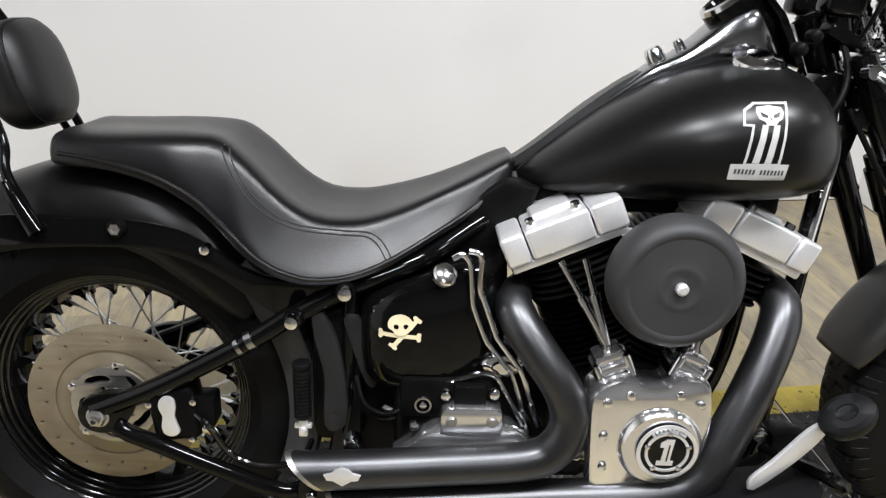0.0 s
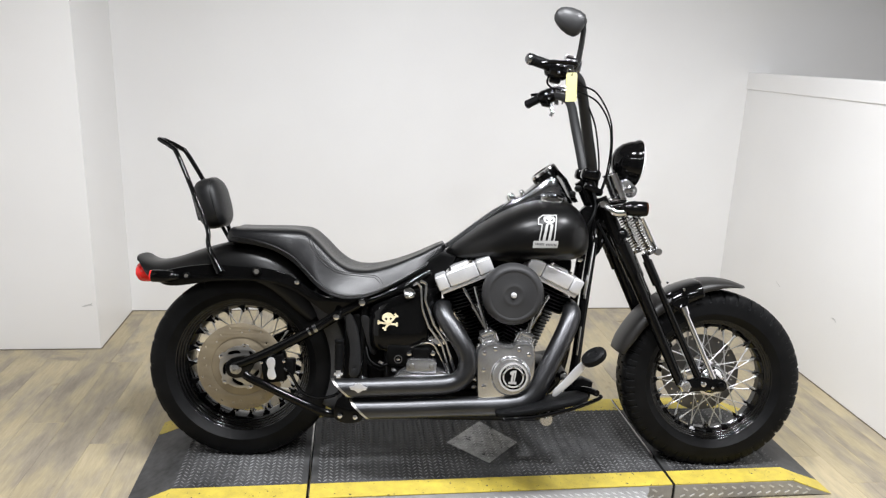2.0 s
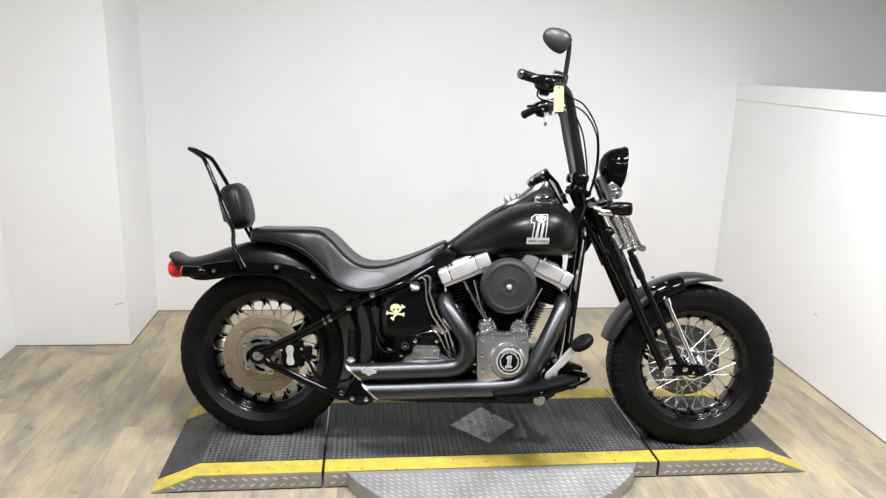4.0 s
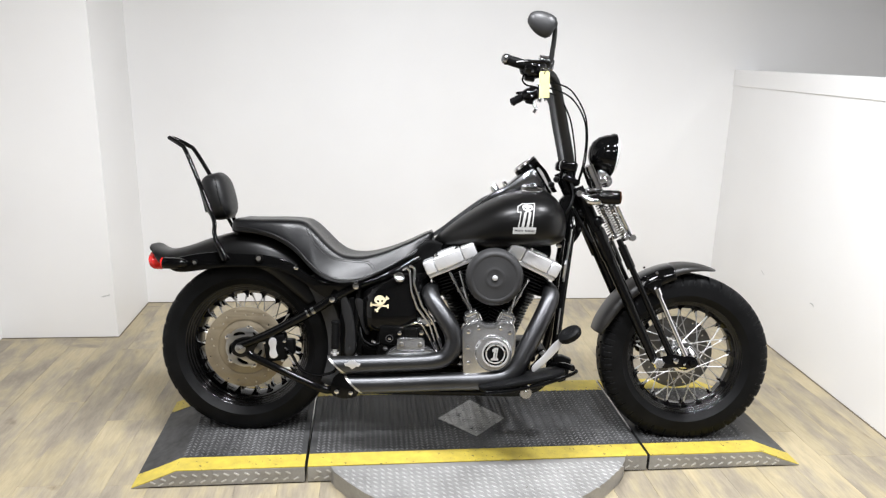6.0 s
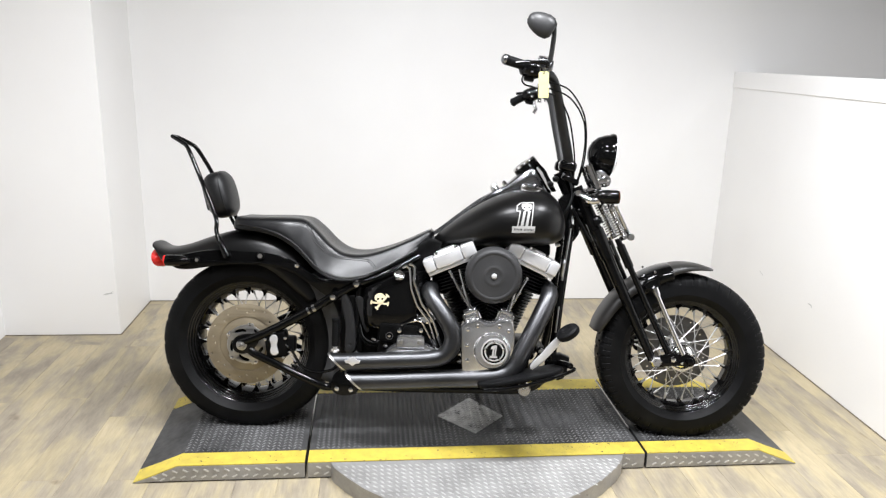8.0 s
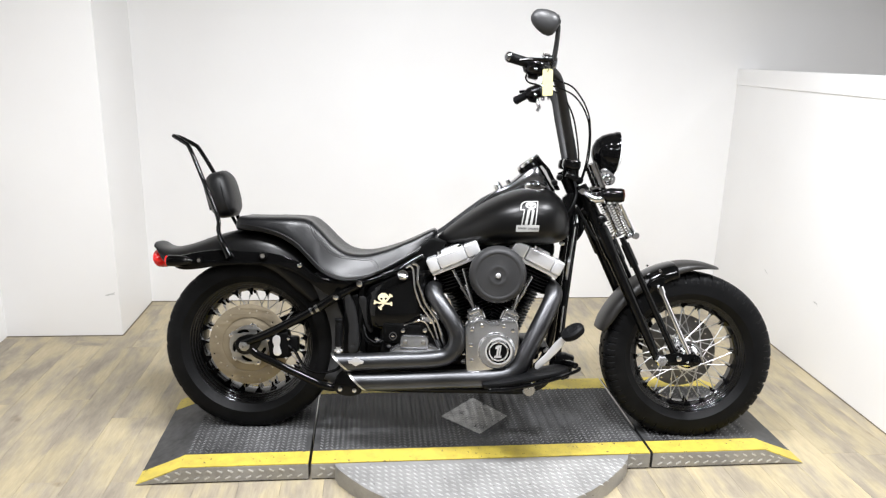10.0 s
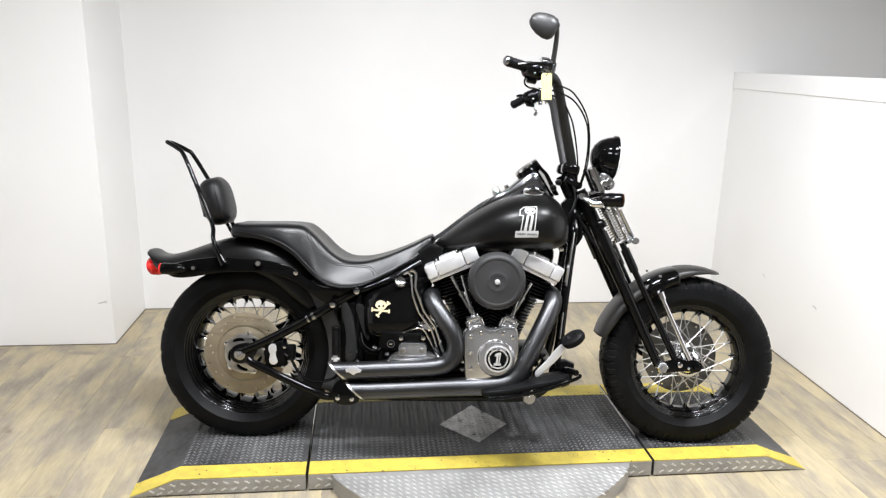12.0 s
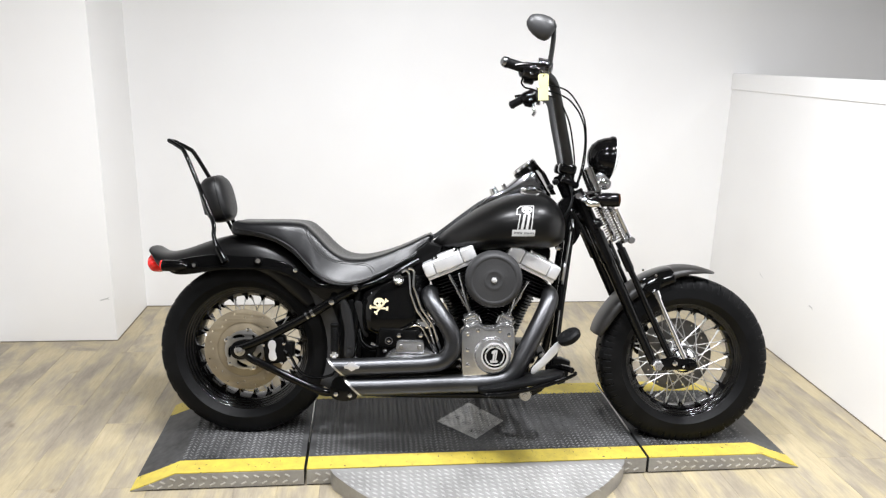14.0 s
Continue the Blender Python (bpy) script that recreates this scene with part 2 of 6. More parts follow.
def loft(bm, sections, caps=True):
    rings = [[bm.verts.new(p) for p in s] for s in sections]
    n = len(rings[0])
    for a, b in zip(rings, rings[1:]):
        for k in range(n):
            bm.faces.new((a[k], a[(k + 1) % n], b[(k + 1) % n], b[k]))
    if caps:
        bm.faces.new(rings[0][::-1])
        bm.faces.new(rings[-1])
    return bm


def curve_mesh(bm, data, m):
    holder = bpy.data.objects.new("shape", data)
    scene.collection.objects.link(holder)
    bpy.context.view_layer.update()
    mesh = bpy.data.meshes.new_from_object(holder.evaluated_get(bpy.context.evaluated_depsgraph_get()))
    mesh.transform(m)
    bm.from_mesh(mesh)
    bpy.data.objects.remove(holder)
    bpy.data.curves.remove(data)
    bpy.data.meshes.remove(mesh)
    return bm


def plate(bm, outline, m, thick=0.01, holes=(), bevel=0.0, smooth=0):
    """A flat plate with holes, drawn in the local x-y plane."""
    data = bpy.data.curves.new("shape", "CURVE")
    data.dimensions, data.fill_mode = "2D", "BOTH"
    data.extrude, data.bevel_depth, data.bevel_resolution = max(1e-4, thick / 2 - bevel), bevel, 1
    for ring in (outline, *holes):
        pts = [(q[0], q[1]) for q in (spline([(x, y, 0) for x, y in ring], smooth, True) if smooth and ring is outline else [Vector((x, y, 0)) for x, y in ring])]
        s = data.splines.new("POLY")
        s.points.add(len(pts) - 1)
        for p, (x, y) in zip(s.points, pts):
            p.co = (x, y, 0, 1)
        s.use_cyclic_u = True
    return curve_mesh(bm, data, m)


def circle(cx, cy, r, n=12):
    return [(cx + r * math.cos(2 * math.pi * k / n), cy + r * math.sin(2 * math.pi * k / n)) for k in range(n)]


def part(name, bm, material, parent=None, label="", sharp=32, thick=0.0, at=None):
    """Links a bmesh as one mesh object under a thing or under a part."""
    bmesh.ops.remove_doubles(bm, verts=bm.verts, dist=1e-6)
    bmesh.ops.recalc_face_normals(bm, faces=bm.faces)
    mesh = bpy.data.meshes.new(name)
    bm.to_mesh(mesh)
    bm.free()
    mesh.materials.append(material)
    mesh.polygons.foreach_set("use_smooth", [True] * len(mesh.polygons))
    mesh.set_sharp_from_angle(angle=radians(sharp))
    ob = new(name, mesh)
    ob.parent = parent
    if at is not None:
        ob.matrix_basis = at
    if thick:
        mod = ob.modifiers.new("thickness", "SOLIDIFY")
        mod.thickness, mod.offset = thick, -1
    return tagged(ob, label)


def B():
    return bmesh.new()


def Y(x, y, z):
    """A pose whose local z points out of the machine's right flank."""
    return Matrix.Translation((x, y, z)) @ AX


# ---- room ----
BACK, LEFT, JOG_X, JOG_Y, FRONT, TOP = 1.595, -1.43, -0.845, 1.05, -5.6, 3.0
BAY = -1.3
RIGHT_NEAR, RIGHT_FAR = Vector((2.572, BAY)), Vector((2.680, BACK))
T = 0.12


def wall(name, a, b, z0, z1, out, label, paint=None):
    """An upright wall from a to b whose room face is on that line; out points away from the room."""
    bm = B()
    a, b, o = Vector(a), Vector(b), Vector(out) * T
    ring = [(a.x, a.y), (b.x, b.y), (b.x + o.x, b.y + o.y), (a.x + o.x, a.y + o.y)]
    loft(bm, [[(x, y, z0) for x, y in ring], [(x, y, z1) for x, y in ring]])
    return tagged(part(name, bm, paint or WALL), label, "wall", kind="structure")


wall("wall_back", (JOG_X - T, BACK), (4.6 + T, BACK), 0, TOP, (0, 1), "white painted plain back wall")
wall("wall_jog_side", (JOG_X, JOG_Y + T), (JOG_X, BACK), 0, TOP, (-1, 0), "white painted return wall beside the back wall")
JOG = wall("wall_jog_front", (LEFT - T, JOG_Y), (JOG_X, JOG_Y), 0, TOP, (0, 1), "white painted projecting wall corner")
wall("wall_left", (LEFT, BAY), (LEFT, JOG_Y), 0, TOP, (-1, 0), "white painted side wall")
HALF = wall("wall_right", RIGHT_NEAR, RIGHT_FAR - Vector((0, 0.001)), 0, 1.447, (1, 0), "white painted half-height side wall with a trim band")
# Unseen walls added behind the camera to shape reflections and bounced light.
wall("wall_front", (-4.2, FRONT), (4.6, FRONT), 0, TOP, (0, -1), "unseen grey wall added to close the room", DIM)
wall("wall_unseen_left", (-4.2, FRONT - T), (-4.2, BAY + T), 0, TOP, (-1, 0), "unseen grey wall added to close the room", DIM)
wall("wall_unseen_right", (4.6, FRONT - T), (4.6, BACK), 0, TOP, (1, 0), "unseen grey wall added to close the room", DIM)
wall("wall_unseen_corner_left", (-4.2 - T, BAY), (LEFT - T, BAY), 0, TOP, (0, 1), "unseen grey wall added to close the room", DIM)

bm = B()
a, b = Vector((RIGHT_NEAR.x, RIGHT_NEAR.y)), Vector((RIGHT_FAR.x, RIGHT_FAR.y - 0.002))
ring = [(-0.001, 1.352), (-0.004, 1.352), (-0.006, 1.355), (-0.006, 1.444), (-0.004, 1.447), (-0.001, 1.447)]
loft(bm, [[(p.x + dx, p.y, z) for dx, z in ring] for p in (a, b)])
tagged(part("trim", bm, WALL), "white painted horizontal trim band along the wall", "trim", kind="structure")

def scuff(parent, origin, along_x, outline):
    """A thin grey rub mark on a wall's face."""
    bm = B()
    m = Matrix.Translation(origin) @ (AX if along_x else Matrix.Rotation(radians(-90), 4, "Z") @ AX)
    plate(bm, outline, m, 0.0008)
    part("scuff", bm, SCUFF, parent, "grey scuff on the white paint")


def half_x(y):
    return RIGHT_NEAR.x + (RIGHT_FAR.x - RIGHT_NEAR.x) * (y - BAY) / (BACK - BAY)


scuff(JOG, (-0.889, JOG_Y - 0.0008, 0.233), True, [(-0.028, -0.008), (-0.01, -0.001), (0.012, 0.004), (0.026, 0.011), (0.016, 0.001), (0.024, -0.003), (0.004, -0.004), (-0.014, -0.010)])
scuff(HALF, (half_x(0.95) - 0.002, 0.95, 0.368), False, [(-0.022, 0.010), (-0.008, 0.004), (0.010, -0.004), (0.018, -0.010), (0.004, -0.005), (-0.012, 0.002)])
scuff(HALF, (half_x(0.457) - 0.002, 0.457, 0.357), False, [(-0.020, 0.000), (-0.006, 0.006), (0.012, 0.003), (0.020, -0.010), (0.008, -0.003), (-0.006, -0.001)])

# Dark strips drawn in for the shadow line at the foot of the walls.
for a, b in (((half_x(BACK), BACK - 0.002), (JOG_X, BACK - 0.002)), ((JOG_X + 0.002, BACK), (JOG_X + 0.002, JOG_Y)), ((JOG_X, JOG_Y - 0.002), (LEFT, JOG_Y - 0.002)), ((RIGHT_NEAR.x - 0.002, BAY), (RIGHT_FAR.x - 0.002, BACK))):
    bm = B()
    tube(bm, [(*a, 0.001), (*b, 0.001)], 0.0032, 6)
    tagged(part("trim", bm, SUBFLOOR), "thin dark strip drawn as the shadow line where the wall meets the floor", "trim", kind="structure")

# Unseen ceiling, added to close the room; its grey limits the bounce.
bm = B()
box(bm, (0.5, (FRONT + BACK) / 2, TOP + 0.05), (10.2, 7.8, 0.1), bevel=0)
tagged(part("ceiling", bm, CEIL), "unseen plain grey ceiling added to close the room", "ceiling", kind="structure")

bm = B()
box(bm, (0.5, (FRONT + BACK) / 2, -0.055), (10.2, 7.8, 0.1), bevel=0)
FLOOR = tagged(part("floor", bm, SUBFLOOR), "light brown wood-look plank floor", "floor", kind="structure")


# ---- lift platform ----
DECK = 0.065
FRONT_Y, REAR_Y, TIP_L, TIP_R, TOP_L, TOP_R, SEAM_L, SEAM_R = -0.372, 0.275, -0.356, 2.125, -0.20, 1.965, 0.25, 1.517


def deck_z(x):
    """Height of the lift's top: flat, with a ramp at each end."""
    if x < TOP_L:
        return max(0.003, DECK * (x - TIP_L) / (TOP_L - TIP_L))
    if x > TOP_R:
        return max(0.003, DECK * (TIP_R - x) / (TIP_R - TOP_R))
    return DECK


def deck_slab(bm, xs, y0, y1, drop=0.0, thick=None):
    rows = []
    for x in xs:
        z = deck_z(x) - drop
        low = 0.0 if thick is None else z - thick
        rows.append([(x, y0, low), (x, y1, low), (x, y1, z), (x, y0, z)])
    return loft(bm, rows)


def lozenges(bm, xs, ys, pitch, size, inside, z, lean=(45, -45)):
    """Raised tread marks, in columns that lean by turns."""
    nx, ny = int((xs[1] - xs[0]) / pitch), int((ys[1] - ys[0]) / pitch)
    for i in range(nx):
        for j in range(ny):
            x, y = xs[0] + (i + 0.5) * pitch, ys[0] + (j + 0.5) * pitch
            if not inside(x, y):
                continue
            a = radians(lean[i % 2])
            ux, uy = math.cos(a) * size, math.sin(a) * size
            wx, wy = -uy * 0.24, ux * 0.24
            base = [(x + ux, y + uy), (x + wx, y + wy), (x - ux, y - uy), (x - wx, y - wy)]
            lo = [bm.verts.new((p, q, z(p) + 0.0002)) for p, q in base]
            hi = [bm.verts.new((x + (p - x) * 0.5, y + (q - y) * 0.5, z(x) + 0.0022)) for p, q in base]
            for k in range(4):
                bm.faces.new((lo[k], lo[(k + 1) % 4], hi[(k + 1) % 4], hi[k]))
            bm.faces.new(hi)


DIAMOND = [(0.753, -0.048), (0.890, -0.197), (1.024, -0.060), (0.905, 0.108)]


def in_diamond(x, y, grow=0.0):
    c = Vector((0.89, -0.048))
    for k in range(4):
        p, q = Vector(DIAMOND[k]), Vector(DIAMOND[(k + 1) % 4])
        e = q - p
        if e.x * (y - p.y) - e.y * (x - p.x) < -grow * e.length:
            return False
    return True


def lift_section(label, xs, x0, x1):
    """One section of the lift: black tread deck with yellow borders and a bare metal edge."""
    root = new("lift_section")
    tagged(root, label, "lift platform", group="sections of the lift")
    part("deck", deck_slab(B(), xs, FRONT_Y + 0.005, REAR_Y - 0.004), TREADBLACK, root)
    for y0, y1 in ((FRONT_Y, FRONT_Y + 0.083), (REAR_Y - 0.100, REAR_Y)):
        rows = []
        for x in xs:
            z = deck_z(x)
            rows.append([(x, y0, z - 0.002), (x, y1, z - 0.002), (x, y1, z + 0.0012), (x, y0, z + 0.0012)])
        part("border", loft(B(), rows), YELLOW, root, "worn yellow safety paint border")
    edge = B()
    rows = [[(x, FRONT_Y - 0.002, min(0.006, deck_z(x) * 0.3)), (x, FRONT_Y + 0.004, min(0.006, deck_z(x) * 0.3)), (x, FRONT_Y + 0.004, max(0.002, deck_z(x) - 0.003)), (x, FRONT_Y - 0.002, max(0.002, deck_z(x) - 0.003))] for x in xs]
    loft(edge, rows)
    part("edge_plate", edge, TREADPLATE, root, "bare metal treadplate edge")
    edge = B()
    for row, up in ((0.32, -1), (0.70, 1)):
        x = x0 + 0.03 + (0.009 if up > 0 else 0)
        while x < x1 - 0.03:
            if deck_z(x) > 0.03:
                box(edge, (x, FRONT_Y - 0.0025, deck_z(x) * row), (0.019, 0.003, 0.0052), Matrix.Rotation(radians(28 * up), 4, "Y"), bevel=0)
            x += 0.036
    tagged(part("edge_tread", edge, TREADMARK, root, "raised bright tread marks on the edge"), kind="stuff")
    tread = B()
    lozenges(tread, (x0, x1), (FRONT_Y + 0.09, REAR_Y - 0.08), 0.0195, 0.0105, lambda u, v: x0 + 0.014 < u < x1 - 0.014 and not in_diamond(u, v, 0.004) and deck_z(u) > DECK - 1e-4, deck_z)
    tagged(part("tread", tread, TREADTOP, root, "raised black tread marks"), kind="stuff")
    return root


lift_section("black tread lift ramp end with yellow borders on the floor", [TIP_L, -0.28, TOP_L, 0.0, SEAM_L - 0.0055], TIP_L, SEAM_L - 0.0055)
lift_section("long black tread lift deck with yellow borders under the motorcycle", [SEAM_L + 0.0055, 0.6, 1.1, SEAM_R - 0.0055], SEAM_L + 0.0055, SEAM_R - 0.0055)
lift_section("black tread lift ramp end with yellow borders on the floor", [SEAM_R + 0.0055, 1.7, TOP_R, 2.04, TIP_R], SEAM_R + 0.0055, TIP_R)

for seam in (SEAM_L, SEAM_R):
    strip = new("seam_strip")
    tagged(strip, "thin bare metal strip in a joint of the lift deck", "metal strip", group="seam strips of the lift")
    bm = B()
    box(bm, (seam - 0.0008, (FRONT_Y + REAR_Y) / 2 + 0.09, DECK * 0.5 + 0.0006), (0.0042, REAR_Y - FRONT_Y - 0.2, DECK), bevel=0)
    part("strip", bm, STEEL, strip)

inset = new("diamond_plate")
tagged(inset, "bare metal diamond treadplate let into the black deck", "metal plate")
part("plate", plate(B(), DIAMOND, Matrix.Translation((0, 0, DECK + 0.0005)), 0.002), WORNPLATE, inset)
bm = B()
lozenges(bm, (0.74, 1.04), (-0.21, 0.12), 0.018, 0.009, lambda u, v: in_diamond(u, v, -0.010), lambda u: DECK + 0.0014)
tagged(part("tread", bm, TREADMARK, inset), kind="stuff")

APRON = [(0.338, -0.376), (0.352, -0.41), (0.40, -0.475), (0.46, -0.545), (0.53, -0.605), (0.63, -0.655), (0.75, -0.685), (0.88, -0.695), (1.01, -0.685), (1.13, -0.645), (1.22, -0.592), (1.30, -0.53), (1.375, -0.455), (1.415, -0.40), (1.424, -0.376)]
apron = new("side_apron")
tagged(apron, "bare treadplate half-round side step of the lift", "lift step")
part("plate", plate(B(), APRON, Matrix.Translation((0, 0, DECK - 0.004)), 0.004), TREADPLATE, apron)
bm = B()
loft(bm, [[(x, y, 0.0), (x, y + 0.004, 0.0), (x, y + 0.004, DECK - 0.006), (x, y, DECK - 0.006)] for x, y in APRON])
part("skirt", bm, TREADPLATE, apron)
bm = B()


def in_apron(x, y):
    c = [(p, q) for p, q in APRON]
    inside = False
    for (x0, y0), (x1, y1) in zip(c, c[1:] + c[:1]):
        if (y0 > y) != (y1 > y) and x < (x1 - x0) * (y - y0) / (y1 - y0) + x0:
            inside = not inside
    return inside


lozenges(bm, (0.33, 1.43), (-0.70, -0.38), 0.0255, 0.0135, in_apron, lambda u: DECK - 0.002, (-38, -52))
tagged(part("tread", bm, TREADMARK, apron, "raised diamond tread marks"), kind="stuff")


# ---- motorcycle ----
BIKE = new("motorcycle")
tagged(BIKE, "matte black cruiser motorcycle with tall handlebars leaning on its stand", "motorcycle")
BIKE.matrix_world = Matrix.Translation((0, 0, DECK + 0.002)) @ pose(0, 0, 0, 0, 0, -6.7) @ pose(0, 0, 0, -10, 0, 0)
REAR, FRONT_HUB = Vector((0.009, 0, 0.312)), Vector((1.708, 0, 0.307))


def bolt(x, y, z, r=0.011, h=0.012, parent=BIKE, material=CHROME, name="bolt"):
    """A domed bolt head on the right flank."""
    bm = B()
    lathe(bm, [(r, -0.004), (r, h * 0.4), (r * 0.8, h * 0.85), (r * 0.35, h), (0, h)], Y(x, y, z), 14)
    return part(name, bm, material, parent)


def tyre_mesh(radius, rim_r, width, grooves, depth, axle, square=3.3, reach=0.37):
    """A round-shouldered tyre with slanted grooves cut into its tread."""
    bm = B()
    hw, prof = width / 2, []
    drop = radius - rim_r
    for k in range(39):
        a = -1 + 2 * k / 38
        y = hw * math.sin(a * math.pi / 2)
        prof.append((max(rim_r, radius - drop * abs(a) ** square), y))
    prof = [(r, y * (1.012 if k in (4, 6, 32, 34) else 1.0)) for k, (r, y) in enumerate(prof)]
    prof = [(rim_r - 0.006, -hw * 0.72)] + prof[1:-1] + [(rim_r - 0.006, hw * 0.72)]
    steps = (0.0, 0.025, 0.15, 0.175, 0.36, 0.385, 0.5, 0.64, 0.665, 0.85)
    n = grooves * 10
    rings = []
    for r, y in prof:
        t, row = abs(y) / hw, []
        side = 5 if y > 0 else 0
        for k in range(n):
            j, cut = k % 10, 0.0
            if r > radius - drop * reach:
                if j in (1, 2) and 0.30 < t < 0.97:
                    cut = depth
                if j in (3, 4) and 0.66 < t < 0.78:
                    cut = depth
                if j in (7,) and 0.80 < t < 0.985:
                    cut = depth * 0.8
                if j in (6, 7) and t < 0.42 and t > 0.06:
                    cut = depth * 0.5
            a = 2 * math.pi * (k // 10 + steps[j] + side * 0.1) / grooves
            # the leaning tyre is pressed flat where it stands
            row.append(bm.verts.new(((r - cut) * math.cos(a), y, max((r - cut) * math.sin(a), y * math.tan(radians(10)) - axle))))
        rings.append(row)
    for a, b in zip(rings, rings[1:]):
        for k in range(n):
            bm.faces.new((a[k], a[(k + 1) % n], b[(k + 1) % n], b[k]))
    return bm


def wheel(name, label, centre, radius, lip, well, width, rim_w, hub_r, grooves, depth, material_hub, tab, square=3.3):
    """Hub with tyre, rim, crossing spokes and their nipples."""
    at = Matrix.Translation(centre)
    bm = B()
    lathe(bm, [(0.0, 0.075), (hub_r * 0.5, 0.075), (hub_r * 0.55, 0.055), (hub_r, 0.05), (hub_r, 0.04), (hub_r * 0.62, 0.03), (hub_r * 0.55, 0.0), (hub_r * 0.62, -0.03), (hub_r, -0.04), (hub_r, -0.05), (0, -0.055)], AX, 28)
    root = part(name, bm, material_hub, BIKE, label, at=at)
    part("tyre", tyre_mesh(radius, lip - 0.004, width, grooves, depth, centre.z, square), RUBBER, root, "worn black rubber tyre", sharp=24)
    h = rim_w / 2
    near, span = [], (lip - well - 0.010) / 4
    for k in range(4):
        for j in range(6):
            f = j / 6
            near.append((lip - 0.004 - span * (k + f), -h + 0.11 * h * (k + f) - 0.30 * span * math.sin(math.pi * f)))
    near.append((well + 0.006, -h * 0.55))
    rim = B()
    lathe(rim, [(lip, h), (lip + 0.004, h - 0.004), (lip - 0.004, h - 0.012), (lip - 0.012, h - 0.018), (well + 0.012, h * 0.5), (well, h * 0.3), (well, -h * 0.3), (well + 0.012, -h * 0.5), (lip - 0.012, -h + 0.018), (lip + 0.004, -h + 0.004), (lip, -h),
                *near, (well - 0.006, -h * 0.3), (well - 0.006, h * 0.3), *[(r, -y) for r, y in near[::-1]]], AX, 72, closed=True)
    part("rim", rim, RIMGLOSS, root, "gloss black wheel rim")
    boss = B()
    for side in (1, -1):
        for k in range(10):
            for s in (1, -1):
                a = 2 * math.pi * (k + (0.25 if side > 0 else 0.75)) / 10
                b = a + s * radians(58) + (0.157 if s > 0 else 0.0)
                p = Vector((hub_r * 0.93 * math.cos(a), -side * 0.045, hub_r * 0.93 * math.sin(a)))
                q = Vector(((well - 0.004) * math.cos(b), -side * h * 0.22, (well - 0.004) * math.sin(b)))
                sp = B()
                tube(sp, [p, q], 0.0020, 6)
                part("spoke", sp, SPOKE, root)
                d = (p - q).normalized()
                nip = B()
                tube(nip, [q + d * 0.008, q + d * 0.028], 0.0040, 6)
                part("spoke_nipple", nip, SPOKE, root)
                e, f = Vector((-math.sin(b), 0, math.cos(b))), Vector((math.cos(b), 0, math.sin(b)))
                base = Vector((well * math.cos(b), -side * h * 0.22, well * math.sin(b)))
                loft(boss, [[base + (f * up + e * (w * cx) + Vector((0, dy * w * 1.6, 0))) * tab for cx, dy in ((-1, -1), (1, -1), (1, 1), (-1, 1))] for up, w in ((0.004, 0.0150), (-0.005, 0.0095), (-0.011, 0.0056), (-0.018, 0.0034), (-0.024, 0.0024))])
    tagged(part("scalloped_band", boss, GLOSS, root, "black scalloped band of spoke seats"), kind="stuff")
    return root


rear = wheel("rear_wheel", "black spoked rear wheel", REAR, 0.334, 0.246, 0.205, 0.212, 0.162, 0.062, 22, 0.0026, BLACKMETAL, 1.0, 5.6)
front = wheel("front_wheel", "black spoked front wheel", FRONT_HUB, 0.328, 0.233, 0.197, 0.150, 0.100, 0.058, 38, 0.0058, CHROME, 0.8, 3.8)


